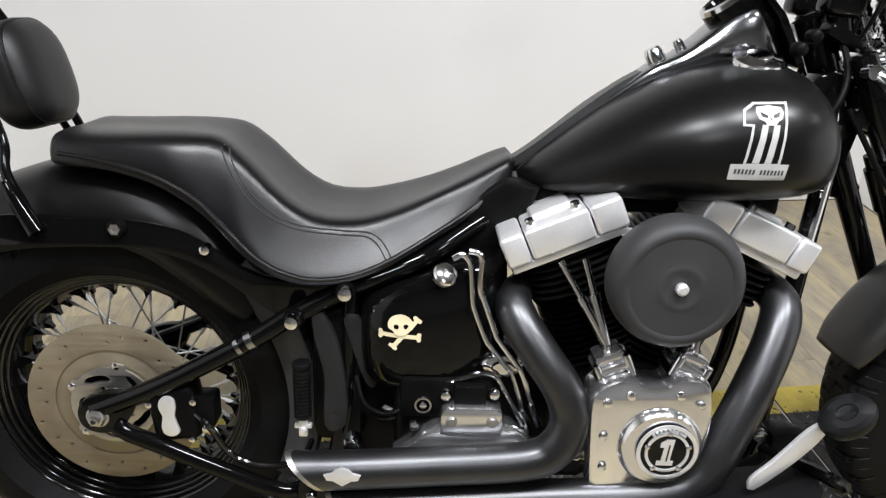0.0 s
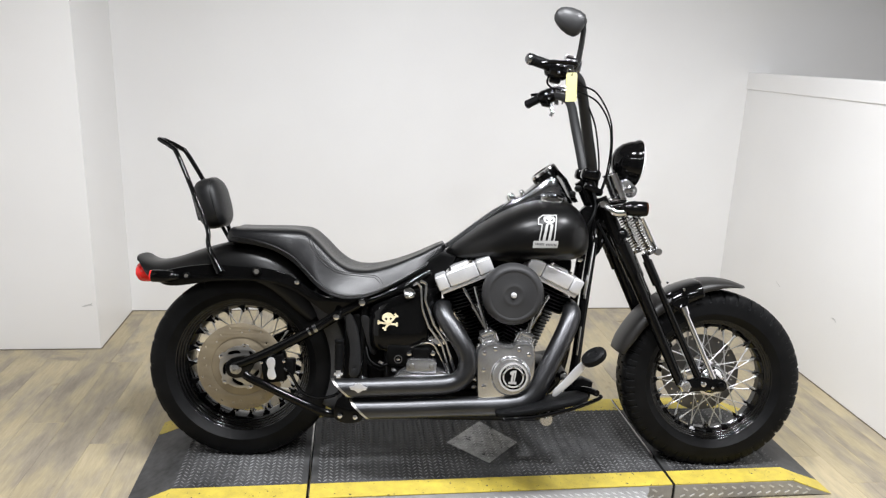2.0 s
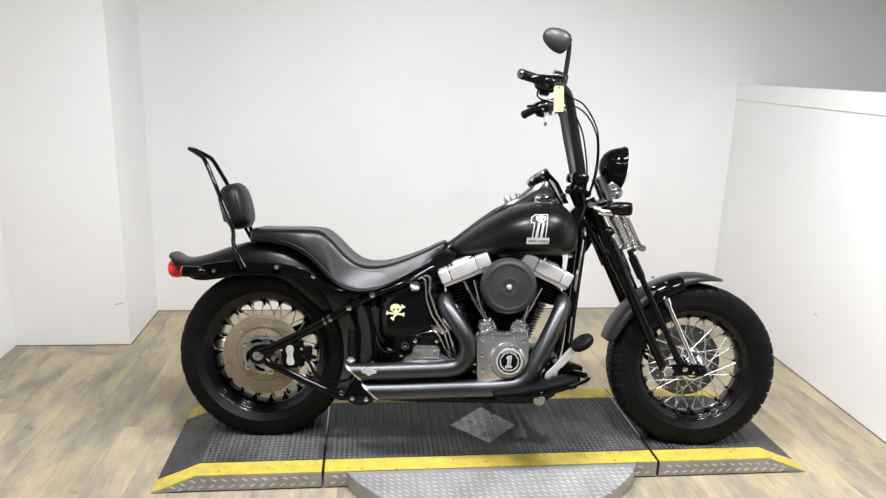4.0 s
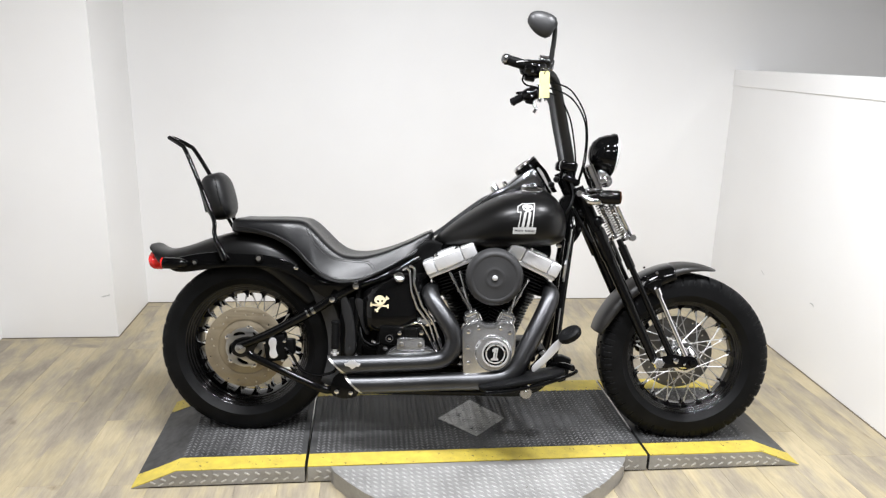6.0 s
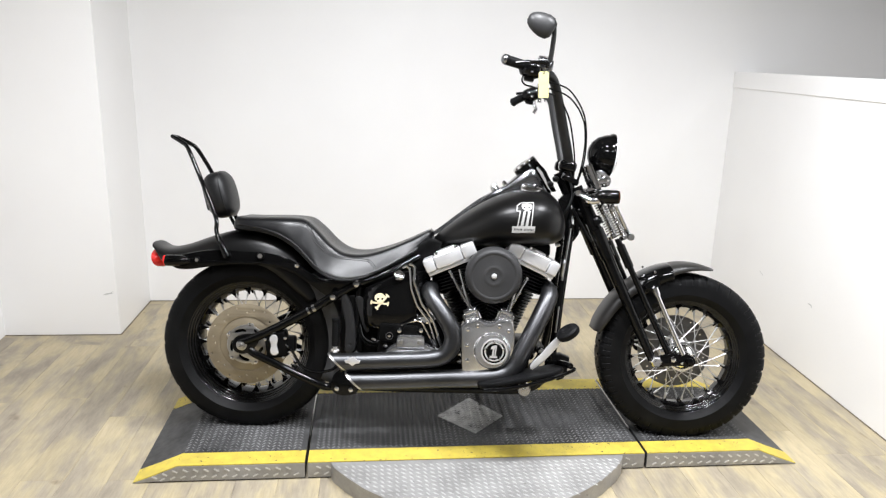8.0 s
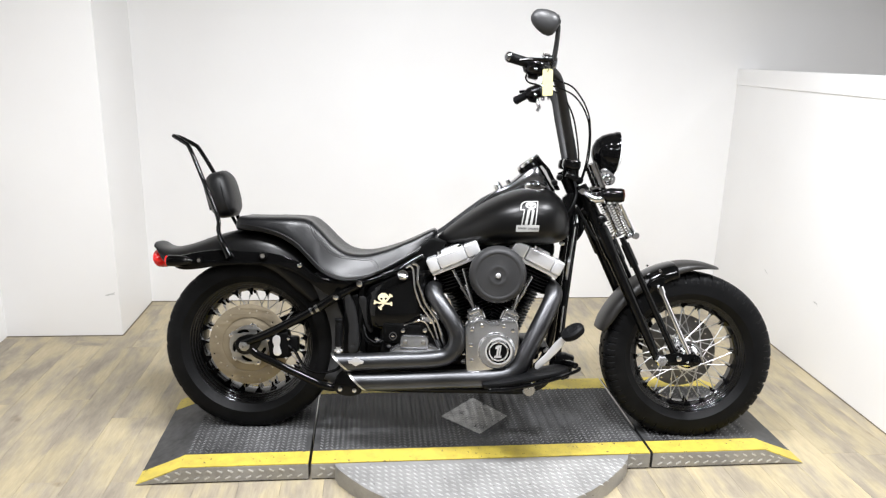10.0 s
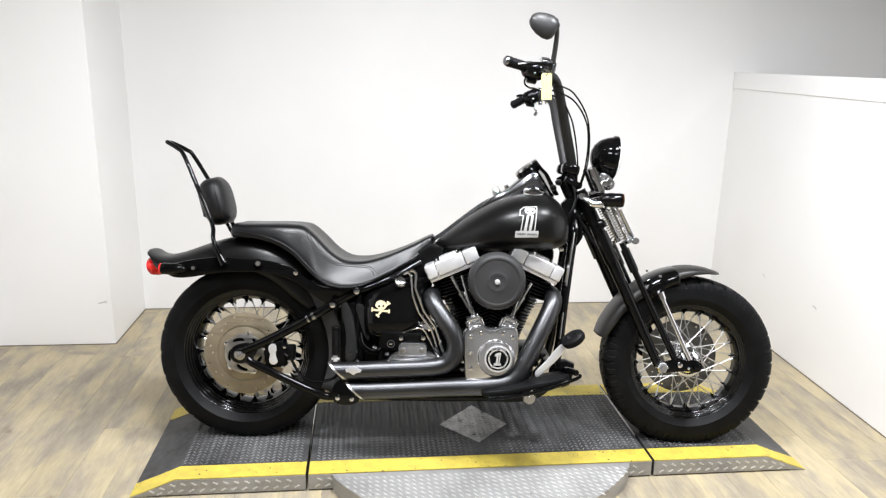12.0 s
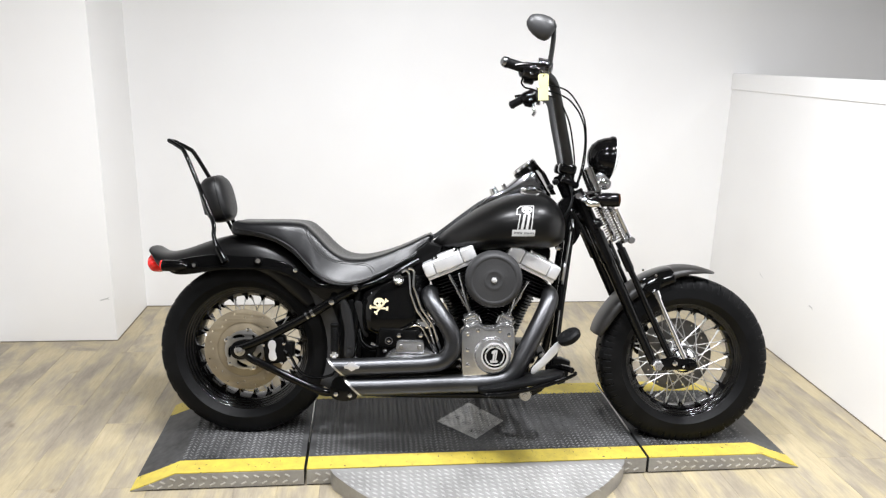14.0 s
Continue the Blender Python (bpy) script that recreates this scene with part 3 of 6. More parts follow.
def disc(parent, y, r_out, r_in, material):
    """A drilled brake disc on its carrier, with swept slots and rivets."""
    near = -1 if y < 0 else 1
    holes = [circle(0, 0, r_in, 48)]
    for k in range(24):
        a = 2 * math.pi * (k + 0.12 * (k % 3)) / 24
        r = r_in + (r_out - r_in) * (0.34, 0.74, 0.56)[k % 3]
        holes.append(circle(r * math.cos(a), r * math.sin(a), 0.0042, 8))
    part("brake_disc", plate(B(), circle(0, 0, r_out, 72), Y(0, y, 0), 0.006, holes, 0.0008), material, parent, "worn drilled steel brake disc")
    core, u = r_in * 0.74, r_in * 0.74 / 0.102
    part("disc_web", plate(B(), circle(0, 0, r_in + 0.001, 64), Y(0, y - near * 0.002, 0), 0.004, [circle(0, 0, core - 0.008, 32)], 0.0006), material, parent)
    slots = [circle(0, 0, 0.026 * u, 24)]
    for k in range(5):
        a0 = 2 * math.pi * k / 5 + 0.3
        outer, inner = [], []
        for i in range(9):
            f = i / 8
            a, r, w = a0 + f * 0.86, (0.066 + 0.016 * f) * u, 0.0082 * u * (1 - abs(2 * f - 1) ** 6) + 0.0008
            outer.append(((r + w) * math.cos(a), (r + w) * math.sin(a)))
            inner.append(((r - w) * math.cos(a), (r - w) * math.sin(a)))
        slots.append(outer + inner[::-1])
        a1 = a0 + 0.45
        slots.append(circle(0.046 * u * math.cos(a1), 0.046 * u * math.sin(a1), 0.0050, 10))
    rim_line = []
    for k in range(80):
        a = 2 * math.pi * k / 80
        r = core + 0.004 * (1 if (k // 4) % 4 == 0 else -1)
        rim_line.append((r * math.cos(a), r * math.sin(a)))
    part("disc_carrier", plate(B(), rim_line, Y(0, y + near * 0.006, 0), 0.006, slots, 0.0008), STEEL, parent, "bare steel disc carrier with curved slots")
    for k in range(5):
        a = 2 * math.pi * k / 5 + 0.1
        bm = B()
        lathe(bm, [(0.007, 0), (0.007, 0.004), (0.004, 0.006), (0, 0.006)], Y(0.036 * u * math.cos(a), y + near * 0.008, 0.036 * u * math.sin(a)), 8)
        part("disc_bolt", bm, CHROME, parent)
    for k in range(5):
        a = 2 * math.pi * (4 * k + 0.5) / 20
        bm = B()
        lathe(bm, [(0.0065, 0), (0.0065, 0.002), (0.003, 0.0032), (0, 0.0032)], Y(core * math.cos(a), y + near * 0.008, core * math.sin(a)), 10)
        part("disc_rivet", bm, CHROME, parent)


disc(rear, -0.100, 0.155, 0.107, BRONZE)
part("disc_back", lathe(B(), [(0, -0.004), (0.074, -0.004), (0.074, 0.0), (0, 0.0)], Y(0, -0.086, 0), 32), BLACKMETAL, rear)
disc(front, 0.062, 0.145, 0.098, DARKSTEEL)

# swingarm, axle and rear brake
bm = B()
tube(bm, [(0.43, -0.13, 0.2), (0.43, 0.13, 0.2)], 0.02)
swingarm = part("swingarm", bm, GLOSS, BIKE, "gloss black swingarm with triangulated tubes")
for s in (-1, 1):
    bm = B()
    tube(bm, [(-0.004, s * 0.150, 0.326), (0.09, s * 0.152, 0.366), (0.2, s * 0.155, 0.425), (0.29, s * 0.156, 0.478), (0.36, s * 0.15, 0.524), (0.44, s * 0.13, 0.575)], 0.0175, 14)
    part("upper_tube", bm, GLOSS, swingarm)
    bm = B()
    tube(bm, [(0.035, s * 0.158, 0.302), (0.055, s * 0.160, 0.288), (0.10, s * 0.160, 0.268), (0.2, s * 0.160, 0.222), (0.315, s * 0.156, 0.172), (0.36, s * 0.13, 0.165)], 0.0150, 14)
    part("lower_tube", bm, GLOSS, swingarm)
    bm = B()
    plate(bm, [(-0.029, 0.321), (-0.020, 0.344), (0.004, 0.355), (0.035, 0.360), (0.066, 0.352), (0.056, 0.318), (0.034, 0.296), (0.004, 0.288), (-0.021, 0.298)], Y(0, s * 0.148, 0), 0.022, (), 0.003, 4)
    part("axle_plate", bm, GLOSS, swingarm)
bm = B()
lathe(bm, [(0.017, -0.01), (0.017, 0.004), (0.014, 0.009), (0.010, 0.010), (0.009, 0.018), (0.005, 0.019), (0.0045, 0.010), (0, 0.010)], Y(0.005, -0.162, 0.320), 6)
lathe(bm, [(0.020, -0.01), (0.020, 0.001), (0.018, 0.002), (0, 0.002)], Y(0.005, -0.162, 0.320), 24)
part("axle_nut", bm, STEEL, BIKE, "bare steel axle nut")
bm = B()
box(bm, (0.135, -0.132, 0.325), (0.085, 0.06, 0.105), Matrix.Rotation(radians(-8), 4, "Y"), 0.014, 3)
box(bm, (0.185, -0.130, 0.325), (0.04, 0.05, 0.06), bevel=0.008)
caliper = part("brake_caliper", bm, BLACKMETAL, BIKE, "black rear brake caliper")
bm = B()
plate(bm, [(0.117, 0.356), (0.126, 0.363), (0.138, 0.359), (0.141, 0.343), (0.138, 0.326), (0.142, 0.309), (0.145, 0.296), (0.135, 0.288), (0.122, 0.291), (0.117, 0.305), (0.120, 0.325), (0.114, 0.343)], Y(0, -0.164, 0), 0.006, (), 0.0015, 4)
part("caliper_badge", bm, CASTALU, caliper, "bare metal kidney-shaped caliper plate")
for bx, bz in ((0.172, 0.352), (0.19, 0.30), (0.165, 0.278), (0.095, 0.345)):
    bolt(bx, -0.157, bz, 0.007, 0.008, caliper)
bm = B()
tube(bm, [(0.165, -0.15, 0.328), (0.19, -0.165, 0.316), (0.204, -0.165, 0.297), (0.222, -0.162, 0.262), (0.243, -0.16, 0.240), (0.275, -0.16, 0.228), (0.314, -0.158, 0.226), (0.355, -0.15, 0.238), (0.37, -0.12, 0.26)], 0.0056, 8)
part("brake_hose", bm, RIMGLOSS, BIKE)
# bright rings standing in for highlights on the upper swingarm tube
bm = B()
tube(bm, [(0.273, -0.157, 0.469), (0.284, -0.157, 0.475)], 0.0188, 12)
tube(bm, [(0.255, -0.157, 0.459), (0.262, -0.157, 0.463)], 0.0188, 12)
part("glint_rings", bm, DARKCHROME, BIKE)


# rear fender, its rails and lamps
def shell(stations, n=24, power=2.6):
    """A fender skin: each station has its crown, its lower edge and its half width."""
    bm, rows = B(), []
    fine = spline([(a, b, c) for a, b, c, d, e in stations], 4)
    rest = spline([(d, e, 0) for a, b, c, d, e in stations], 4)
    for (xt, zt, w), (xb, zb, _) in zip(fine, rest):
        row = []
        for k in range(n + 1):
            a = math.pi * k / n
            c, s = math.cos(a), math.sin(a)
            y = -w * math.copysign(abs(c) ** (2 / power), c)
            f = abs(s) ** (2 / power)
            row.append(bm.verts.new((xb + (xt - xb) * f, y, zb + (zt - zb) * f)))
        rows.append(row)
    for a, b in zip(rows, rows[1:]):
        for k in range(n):
            bm.faces.new((a[k], a[k + 1], b[k + 1], b[k]))
    return bm


part("rear_fender", shell([
    (-0.378, 0.694, 0.085, -0.352, 0.662), (-0.345, 0.677, 0.108, -0.318, 0.625), (-0.30, 0.674, 0.122, -0.262, 0.606), (-0.23, 0.692, 0.130, -0.2, 0.606), (-0.15, 0.722, 0.134, -0.13, 0.618),
    (-0.06, 0.747, 0.136, -0.06, 0.632), (0.04, 0.756, 0.136, 0.03, 0.632), (0.13, 0.738, 0.136, 0.098, 0.610), (0.205, 0.695, 0.136, 0.150, 0.575), (0.262, 0.635, 0.134, 0.196, 0.535), (0.302, 0.565, 0.130, 0.236, 0.50), (0.315, 0.53, 0.128, 0.25, 0.488)]),
    SATIN, BIKE, "matte black rear fender with a flipped tail", thick=0.004)
for s in (-1, 1):
    bm = B()
    plate(bm, [(-0.262, 0.640), (-0.2, 0.660), (-0.1, 0.676), (0.0, 0.672), (0.09, 0.670), (0.165, 0.655), (0.225, 0.622), (0.275, 0.590), (0.335, 0.575), (0.405, 0.592), (0.455, 0.62), (0.475, 0.600), (0.42, 0.548), (0.36, 0.512), (0.315, 0.527), (0.272, 0.556), (0.21, 0.598), (0.15, 0.622), (0.085, 0.632), (-0.06, 0.628), (-0.2, 0.606), (-0.255, 0.612)], Y(0, s * 0.148, 0), 0.016, (), 0.004, 4)
    part("fender_rail", bm, GLOSS, BIKE, "gloss black fender support rail")
for x, y, z, r, m in ((0.074, -0.157, 0.663, 0.0155, BLACKMETAL), (0.213, -0.157, 0.631, 0.010, CHROME), (0.354, -0.190, 0.521, 0.0130, CHROME), (0.441, -0.190, 0.573, 0.0135, CHROME), (-0.165, -0.155, 0.640, 0.011, BLACKMETAL)):
    b = bolt(x, y, z, r, 0.012, BIKE, m, "rail_bolt")
    if y < -0.17:
        bm = B()
        lathe(bm, [(r * 1.25, -0.045), (r * 1.25, -0.004), (r * 1.15, -0.001), (0, -0.001)], Y(x, y, z), 20)
        part("boss", bm, GLOSS, b, "gloss black boss")
    if m == BLACKMETAL:
        bm = B()
        lathe(bm, [(r * 0.62, 0.011), (r * 0.6, 0.014), (r * 0.3, 0.014), (r * 0.28, 0.0125), (0, 0.0125)], Y(x, y, z), 6)
        part("bolt_socket", bm, STEEL, b)
bm = B()
lathe(bm, [(0, -0.02), (0.036, -0.02), (0.040, 0.004), (0.037, 0.020), (0.025, 0.030), (0, 0.034)], Matrix.Translation((-0.352, 0, 0.632)) @ Matrix.Rotation(radians(-100), 4, "Y") @ Matrix.Diagonal((1.02, 2.2, 1.0, 1)), 32)
part("tail_lamp", bm, REDLENS, BIKE, "red tail lamp under the fender tip")


def bullet(name, centre, length, r, lens, parent=BIKE):
    """A bullet-shaped turn signal along the machine, lens at its flat end."""
    bm = B()
    s = 1 if length > 0 else -1
    m = Matrix.Translation(centre) @ Matrix.Rotation(radians(90 * s), 4, "Y")
    n = abs(length)
    lathe(bm, [(r * 0.96, -n * 0.5), (r, -n * 0.45), (r, 0.0), (r * 0.9, n * 0.2), (r * 0.65, n * 0.38), (r * 0.3, n * 0.48), (0, n * 0.5)], m, 20)
    root = part(name, bm, GLOSS, parent, "black bullet turn signal")
    bm = B()
    lathe(bm, [(r * 0.94, -n * 0.5), (r * 0.9, -n * 0.56), (r * 0.5, -n * 0.6), (0, -n * 0.61)], m, 20)
    part("lens", bm, lens, root)
    return root


for s in (-1, 1):
    bullet("turn_signal", (-0.232, s * 0.172, 0.636), 0.092, 0.0215, REDLENS)

# passenger backrest
bm = B()
leg = [(-0.055, 0.150, 0.662), (-0.097, 0.142, 0.741), (-0.108, 0.122, 0.80), (-0.170, 0.092, 0.93), (-0.236, 0.056, 1.055), (-0.262, 0.046, 1.080), (-0.304, 0.03, 1.102), (-0.312, 0.014, 1.105)]
tube(bm, [(x, -y, z) for x, y, z in leg] + [(x, y, z) for x, y, z in leg[::-1]], 0.0082, 12)
for s in (-1, 1):
    tube(bm, [(-0.092, s * 0.158, 0.735), (-0.075, s * 0.163, 0.70), (-0.05, s * 0.166, 0.655)], (0.0085, 0.014), 12)
part("sissy_bar", bm, GLOSS, BIKE, "black bent tube passenger bar")
bm = B()
rows = []
for i in range(1, 24):
    v = -math.pi / 2 + math.pi * i / 24
    cv, sv = math.cos(v) ** 0.62, math.copysign(abs(math.sin(v)) ** 0.72, v)
    ring = []
    for k in range(36):
        a = 2 * math.pi * k / 36
        c, q = math.cos(a), math.sin(a)
        x = math.copysign(abs(c) ** 0.75, c) * cv * (0.050 if c > 0 else 0.056)
        ring.append((x, math.copysign(abs(q) ** 0.62, q) * cv * 0.094, sv * 0.092))
    rows.append(ring)
loft(bm, rows)
pad = part("backrest_pad", bm, PADVINYL, BIKE, "black vinyl passenger backrest pad", at=Matrix.Translation((-0.129, 0.025, 0.883)) @ Matrix.Rotation(radians(-15), 4, "Y"), sharp=60)
bm = B()
ring, PX = [], 0.022
for side in (1, -1):
    for i in range(31):
        v = side * (-1.26 + 2.52 * i / 30)
        cv, sv = math.cos(v) ** 0.62, math.copysign(abs(math.sin(v)) ** 0.72, v)
        c = min(1.0, PX / (0.050 * cv)) ** (1 / 0.75)
        ring.append((PX, side * (1 - c * c) ** 0.31 * cv * 0.094, sv * 0.092))
tube(bm, ring + ring[:1], 0.0028, 8, 1)
part("piping", bm, VINYL, pad, "black piping round the pad")
bm = B()
box(bm, (-0.054, 0, 0), (0.008, 0.10, 0.10), bevel=0.003)
part("pad_back", bm, BLACKMETAL, pad)
bm = B()
tube(bm, [(-0.125, 0.10, 0.80), (-0.09, 0.09, 0.745), (-0.075, 0.085, 0.72)], 0.007, 8)
part("pad_bracket", bm, BLACKMETAL, BIKE)

# seat
SEAT = [(-0.042, 0.797, 0.768, 0.108), (-0.030, 0.806, 0.766, 0.124), (0.005, 0.806, 0.764, 0.133), (0.06, 0.807, 0.760, 0.140), (0.13, 0.809, 0.742, 0.146), (0.190, 0.808, 0.708, 0.150), (0.232, 0.800, 0.670, 0.152), (0.276, 0.765, 0.630, 0.168), (0.330, 0.711, 0.600, 0.180), (0.383, 0.680, 0.590, 0.186), (0.45, 0.676, 0.598, 0.184), (0.51, 0.689, 0.620, 0.170), (0.57, 0.710, 0.650, 0.140), (0.63, 0.737, 0.684, 0.112), (0.68, 0.763, 0.722, 0.088), (0.708, 0.775, 0.736, 0.072)]


def seat_ring(x, top, low, w, n=32):
    """One cross-section of the seat: dished top, round shoulders and flanks that flare out."""
    ring = []
    flare = max(0.0, min(1.0, (x - 0.16) / 0.16)) * max(0.0, min(1.0, (0.70 - x) / 0.10))
    prof = spline([(0.0, 0.93, 0), (0.3, 0.955, 0), (0.47, 0.99, 0), (0.60, 1.0, 0), (0.69, 0.95, 0), (0.745, 0.84, 0), (0.80, 0.64, 0), (0.87, 0.40, 0), (0.95, 0.16, 0), (1.0, 0.0, 0), (0.97, -0.10, 0), (0.6, -0.16, 0), (0.0, -0.18, 0)], 2)
    full = spline([(0.0, 0.96, 0), (0.3, 0.98, 0), (0.5, 0.995, 0), (0.64, 0.985, 0), (0.76, 0.95, 0), (0.86, 0.86, 0), (0.93, 0.70, 0), (0.97, 0.48, 0), (1.0, 0.22, 0), (1.0, 0.0, 0), (0.96, -0.10, 0), (0.6, -0.16, 0), (0.0, -0.18, 0)], 2)
    half = []
    for p, q in zip(prof, full):
        f = q.lerp(p, flare)
        half.append((f.x * w, low + (top - low) * f.y if f.y >= 0 else low + 0.1 * f.y))
    for y, z in half[:-1]:
        ring.append((x, -y, z))
    for y, z in half[:0:-1]:
        ring.append((x, y, z))
    return ring


fine = spline([(a, b, c) for a, b, c, d in SEAT], 3)
wide = spline([(d, 0, 0) for a, b, c, d in SEAT], 3)
rings = [seat_ring(p[0], p[1], p[2], q[0]) for p, q in zip(fine, wide)]
end = [tuple(Vector(p).lerp(Vector((-0.046, 0, 0.784)), 0.4)) for p in rings[0]]
nose = [tuple(Vector(p).lerp(Vector((0.730, 0, 0.756)), 0.45)) for p in rings[-1]]
bm = B()
loft(bm, [end] + rings + [nose])
from mathutils.bvhtree import BVHTree
bm.normal_update()
seat_tree = BVHTree.FromBMesh(bm)
seat = part("seat", bm, VINYL, BIKE, "black vinyl two-up stepped seat", sharp=70)


def flank(tree, x, z, out=0.0015, y0=-0.6, fallback=-0.12):
    """The point of a body's right flank at x and z, a little proud of it."""
    hit = tree.ray_cast(Vector((x, y0, z)), Vector((0, 1, 0)))
    return Vector((x, (hit[0].y if hit[0] else fallback) - out, z))


for line in ([(0.243, 0.795), (0.262, 0.755), (0.290, 0.715), (0.325, 0.685), (0.37, 0.668), (0.43, 0.662), (0.475, 0.660), (0.497, 0.648), (0.512, 0.628)],
             [(0.236, 0.79), (0.255, 0.75), (0.284, 0.709), (0.321, 0.679), (0.368, 0.662), (0.43, 0.656), (0.471, 0.654), (0.490, 0.643), (0.504, 0.624)]):
    bm = B()
    tube(bm, [flank(seat_tree, q[0], q[1], 0.0004) for q in [(v.x, v.y) for v in spline([(a, b, 0) for a, b in line], 4)]], 0.0014, 6, 2)
    part("seam", bm, THREAD, seat)
bm = B()
tube(bm, [flank(seat_tree, a, b, -0.001) for a, b in ((-0.02, 0.775), (0.05, 0.768), (0.13, 0.748), (0.195, 0.714), (0.25, 0.662), (0.30, 0.620), (0.35, 0.598), (0.40, 0.592), (0.46, 0.602), (0.52, 0.626), (0.58, 0.657), (0.64, 0.692), (0.69, 0.732))], 0.004, 8, 4)
part("piping", bm, VINYL, seat)

# tank, console and decal
TANK = [(0.722, 0.745, 0.722, 0.035), (0.745, 0.772, 0.719, 0.078), (0.78, 0.803, 0.718, 0.118), (0.84, 0.852, 0.717, 0.165), (0.90, 0.892, 0.717, 0.202), (0.97, 0.927, 0.718, 0.234), (1.04, 0.947, 0.721, 0.250), (1.10, 0.950, 0.725, 0.250), (1.150, 0.939, 0.730, 0.234), (1.184, 0.912, 0.738, 0.205), (1.206, 0.875, 0.753, 0.165), (1.219, 0.838, 0.780, 0.100)]


def tank_ring(x, top, low, w, n=40):
    ring = []
    mid, half = low + (top - low) * 0.44, (top - low)
    for k in range(n):
        a = 2 * math.pi * k / n
        c, s = math.cos(a), math.sin(a)
        y = w * math.copysign(abs(c) ** 0.8, c)
        z = mid + (top - mid) * abs(s) ** 0.86 if s >= 0 else mid - (mid - low) * abs(s) ** 0.62
        ring.append((x, y, z - 0.012 * max(0, 1 - abs(y) / (w * 0.45)) * max(0, s)))
    return ring


fine = spline([(a, b, c) for a, b, c, d in TANK], 4)
wide = spline([(d, 0, 0) for a, b, c, d in TANK], 4)
bm = B()
loft(bm, [tank_ring(p[0], p[1], p[2], q[0]) for p, q in zip(fine, wide)])
bm.normal_update()
tank_tree = BVHTree.FromBMesh(bm)
tank = part("fuel_tank", bm, SATIN, BIKE, "matte black teardrop fuel tank", sharp=60)


def decal(name, shapes, tree, material, parent, label, out=0.0012, cell=0.006):
    """Thin vinyl laid on a curved flank; shapes are outlines with holes, in x and z."""
    bm = B()
    for outline, holes in shapes:
        plate(bm, outline, Matrix(), 0.0, holes)
    flat = [f for f in bm.faces if f.normal.z > 0.5] if bm.faces else []
    bmesh.ops.delete(bm, geom=[f for f in bm.faces if f not in set(flat)], context="FACES")
    xs, zs = [v.co.x for v in bm.verts], [v.co.y for v in bm.verts]
    for axis, lo, hi in ((0, min(xs), max(xs)), (1, min(zs), max(zs))):
        c = lo + cell
        while c < hi:
            co, no = ((c, 0, 0), (1, 0, 0)) if axis == 0 else ((0, c, 0), (0, 1, 0))
            bmesh.ops.bisect_plane(bm, geom=bm.verts[:] + bm.edges[:] + bm.faces[:], plane_co=co, plane_no=no)
            c += cell
    for v in bm.verts:
        v.co = flank(tree, v.co.x, v.co.y, out)
    return part(name, bm, material, parent, label, sharp=80, thick=0.0)


def one_shape(x, z, h, grow=0.0):
    """Outline of a slab figure one, h high, leaning forward a little; grow offsets it."""
    g = grow
    raw = [(-0.235 - g, -0.5 - g), (0.33 + g, -0.5 - g), (0.33 + g, -0.335 + g), (0.20 + g, -0.335 + g), (0.20 + g, 0.5 + g), (-0.06 - g * 0.4, 0.5 + g), (-0.24 - g, 0.36 + g * 0.4), (-0.24 - g, 0.20 - g), (-0.10 - g, 0.20 - g), (-0.10 - g, -0.335 + g), (-0.235 - g, -0.335 + g)]
    return [(x + (p + q * 0.13) * h, z + q * h) for p, q in raw]


CX, CZ, HH = 1.050, 0.841, 0.112


def sized(pts):
    return [(CX + p * HH, CZ + q * HH) for p, q in pts]


FIGURE = [(-0.40, -0.5), (0.32, -0.48), (0.345, -0.27), (0.225, -0.27), (0.30, 0.5), (-0.12, 0.48), (-0.255, 0.385), (-0.275, 0.19), (-0.165, 0.19), (-0.24, -0.285), (-0.385, -0.29)]
INNER = [(0.190, -0.262), (0.265, 0.472), (-0.108, 0.452), (-0.228, 0.365), (-0.242, 0.22), (-0.130, 0.22), (-0.203, -0.275)]
SKULL = [(-0.095, 0.425), (0.06, 0.452), (0.205, 0.435), (0.235, 0.375), (0.215, 0.30), (0.155, 0.262), (0.125, 0.215), (0.015, 0.210), (-0.005, 0.255), (-0.075, 0.285), (-0.108, 0.355)]
EYES = [[(-0.06, 0.372), (0.035, 0.330), (0.03, 0.298), (-0.04, 0.312)], [(0.19, 0.380), (0.10, 0.335), (0.108, 0.300), (0.172, 0.318)], [(0.05, 0.285), (0.068, 0.305), (0.085, 0.286)]]
BARS = [(sized([(-0.335 + 0.0455 * k, -0.415), (-0.308 + 0.0455 * k, -0.414), (-0.300 + 0.0455 * k, -0.350), (-0.327 + 0.0455 * k, -0.351)]), []) for k in range(14) if k != 6]
decal("number_decal", [(sized(FIGURE), [sized(INNER)]), (sized(SKULL), [sized(e) for e in EYES])] +
      [(sized(ring), []) for ring in ([(-0.135, -0.268), (-0.045, -0.266), (0.035, 0.22), (-0.040, 0.22)], [(0.02, -0.265), (0.105, -0.263), (0.180, 0.22), (0.100, 0.22)])],
      tank_tree, WHITE, tank, "white figure one decal with stripes")
decal("decal_lettering", BARS, tank_tree, GUARD, tank, "row of dark bars on the decal", 0.0018)

bm = B()
CONS = [(0.86, 0.868, 0.020, 0.02), (0.90, 0.900, 0.030, 0.02), (0.94, 0.932, 0.038, 0.03), (0.985, 0.956, 0.044, 0.04), (1.02, 0.985, 0.05, 0.06), (1.06, 1.022, 0.056, 0.09), (1.095, 1.040, 0.058, 0.11), (1.12, 1.012, 0.054, 0.09), (1.15, 0.965, 0.044, 0.05), (1.168, 0.940, 0.036, 0.03)]
rows = []
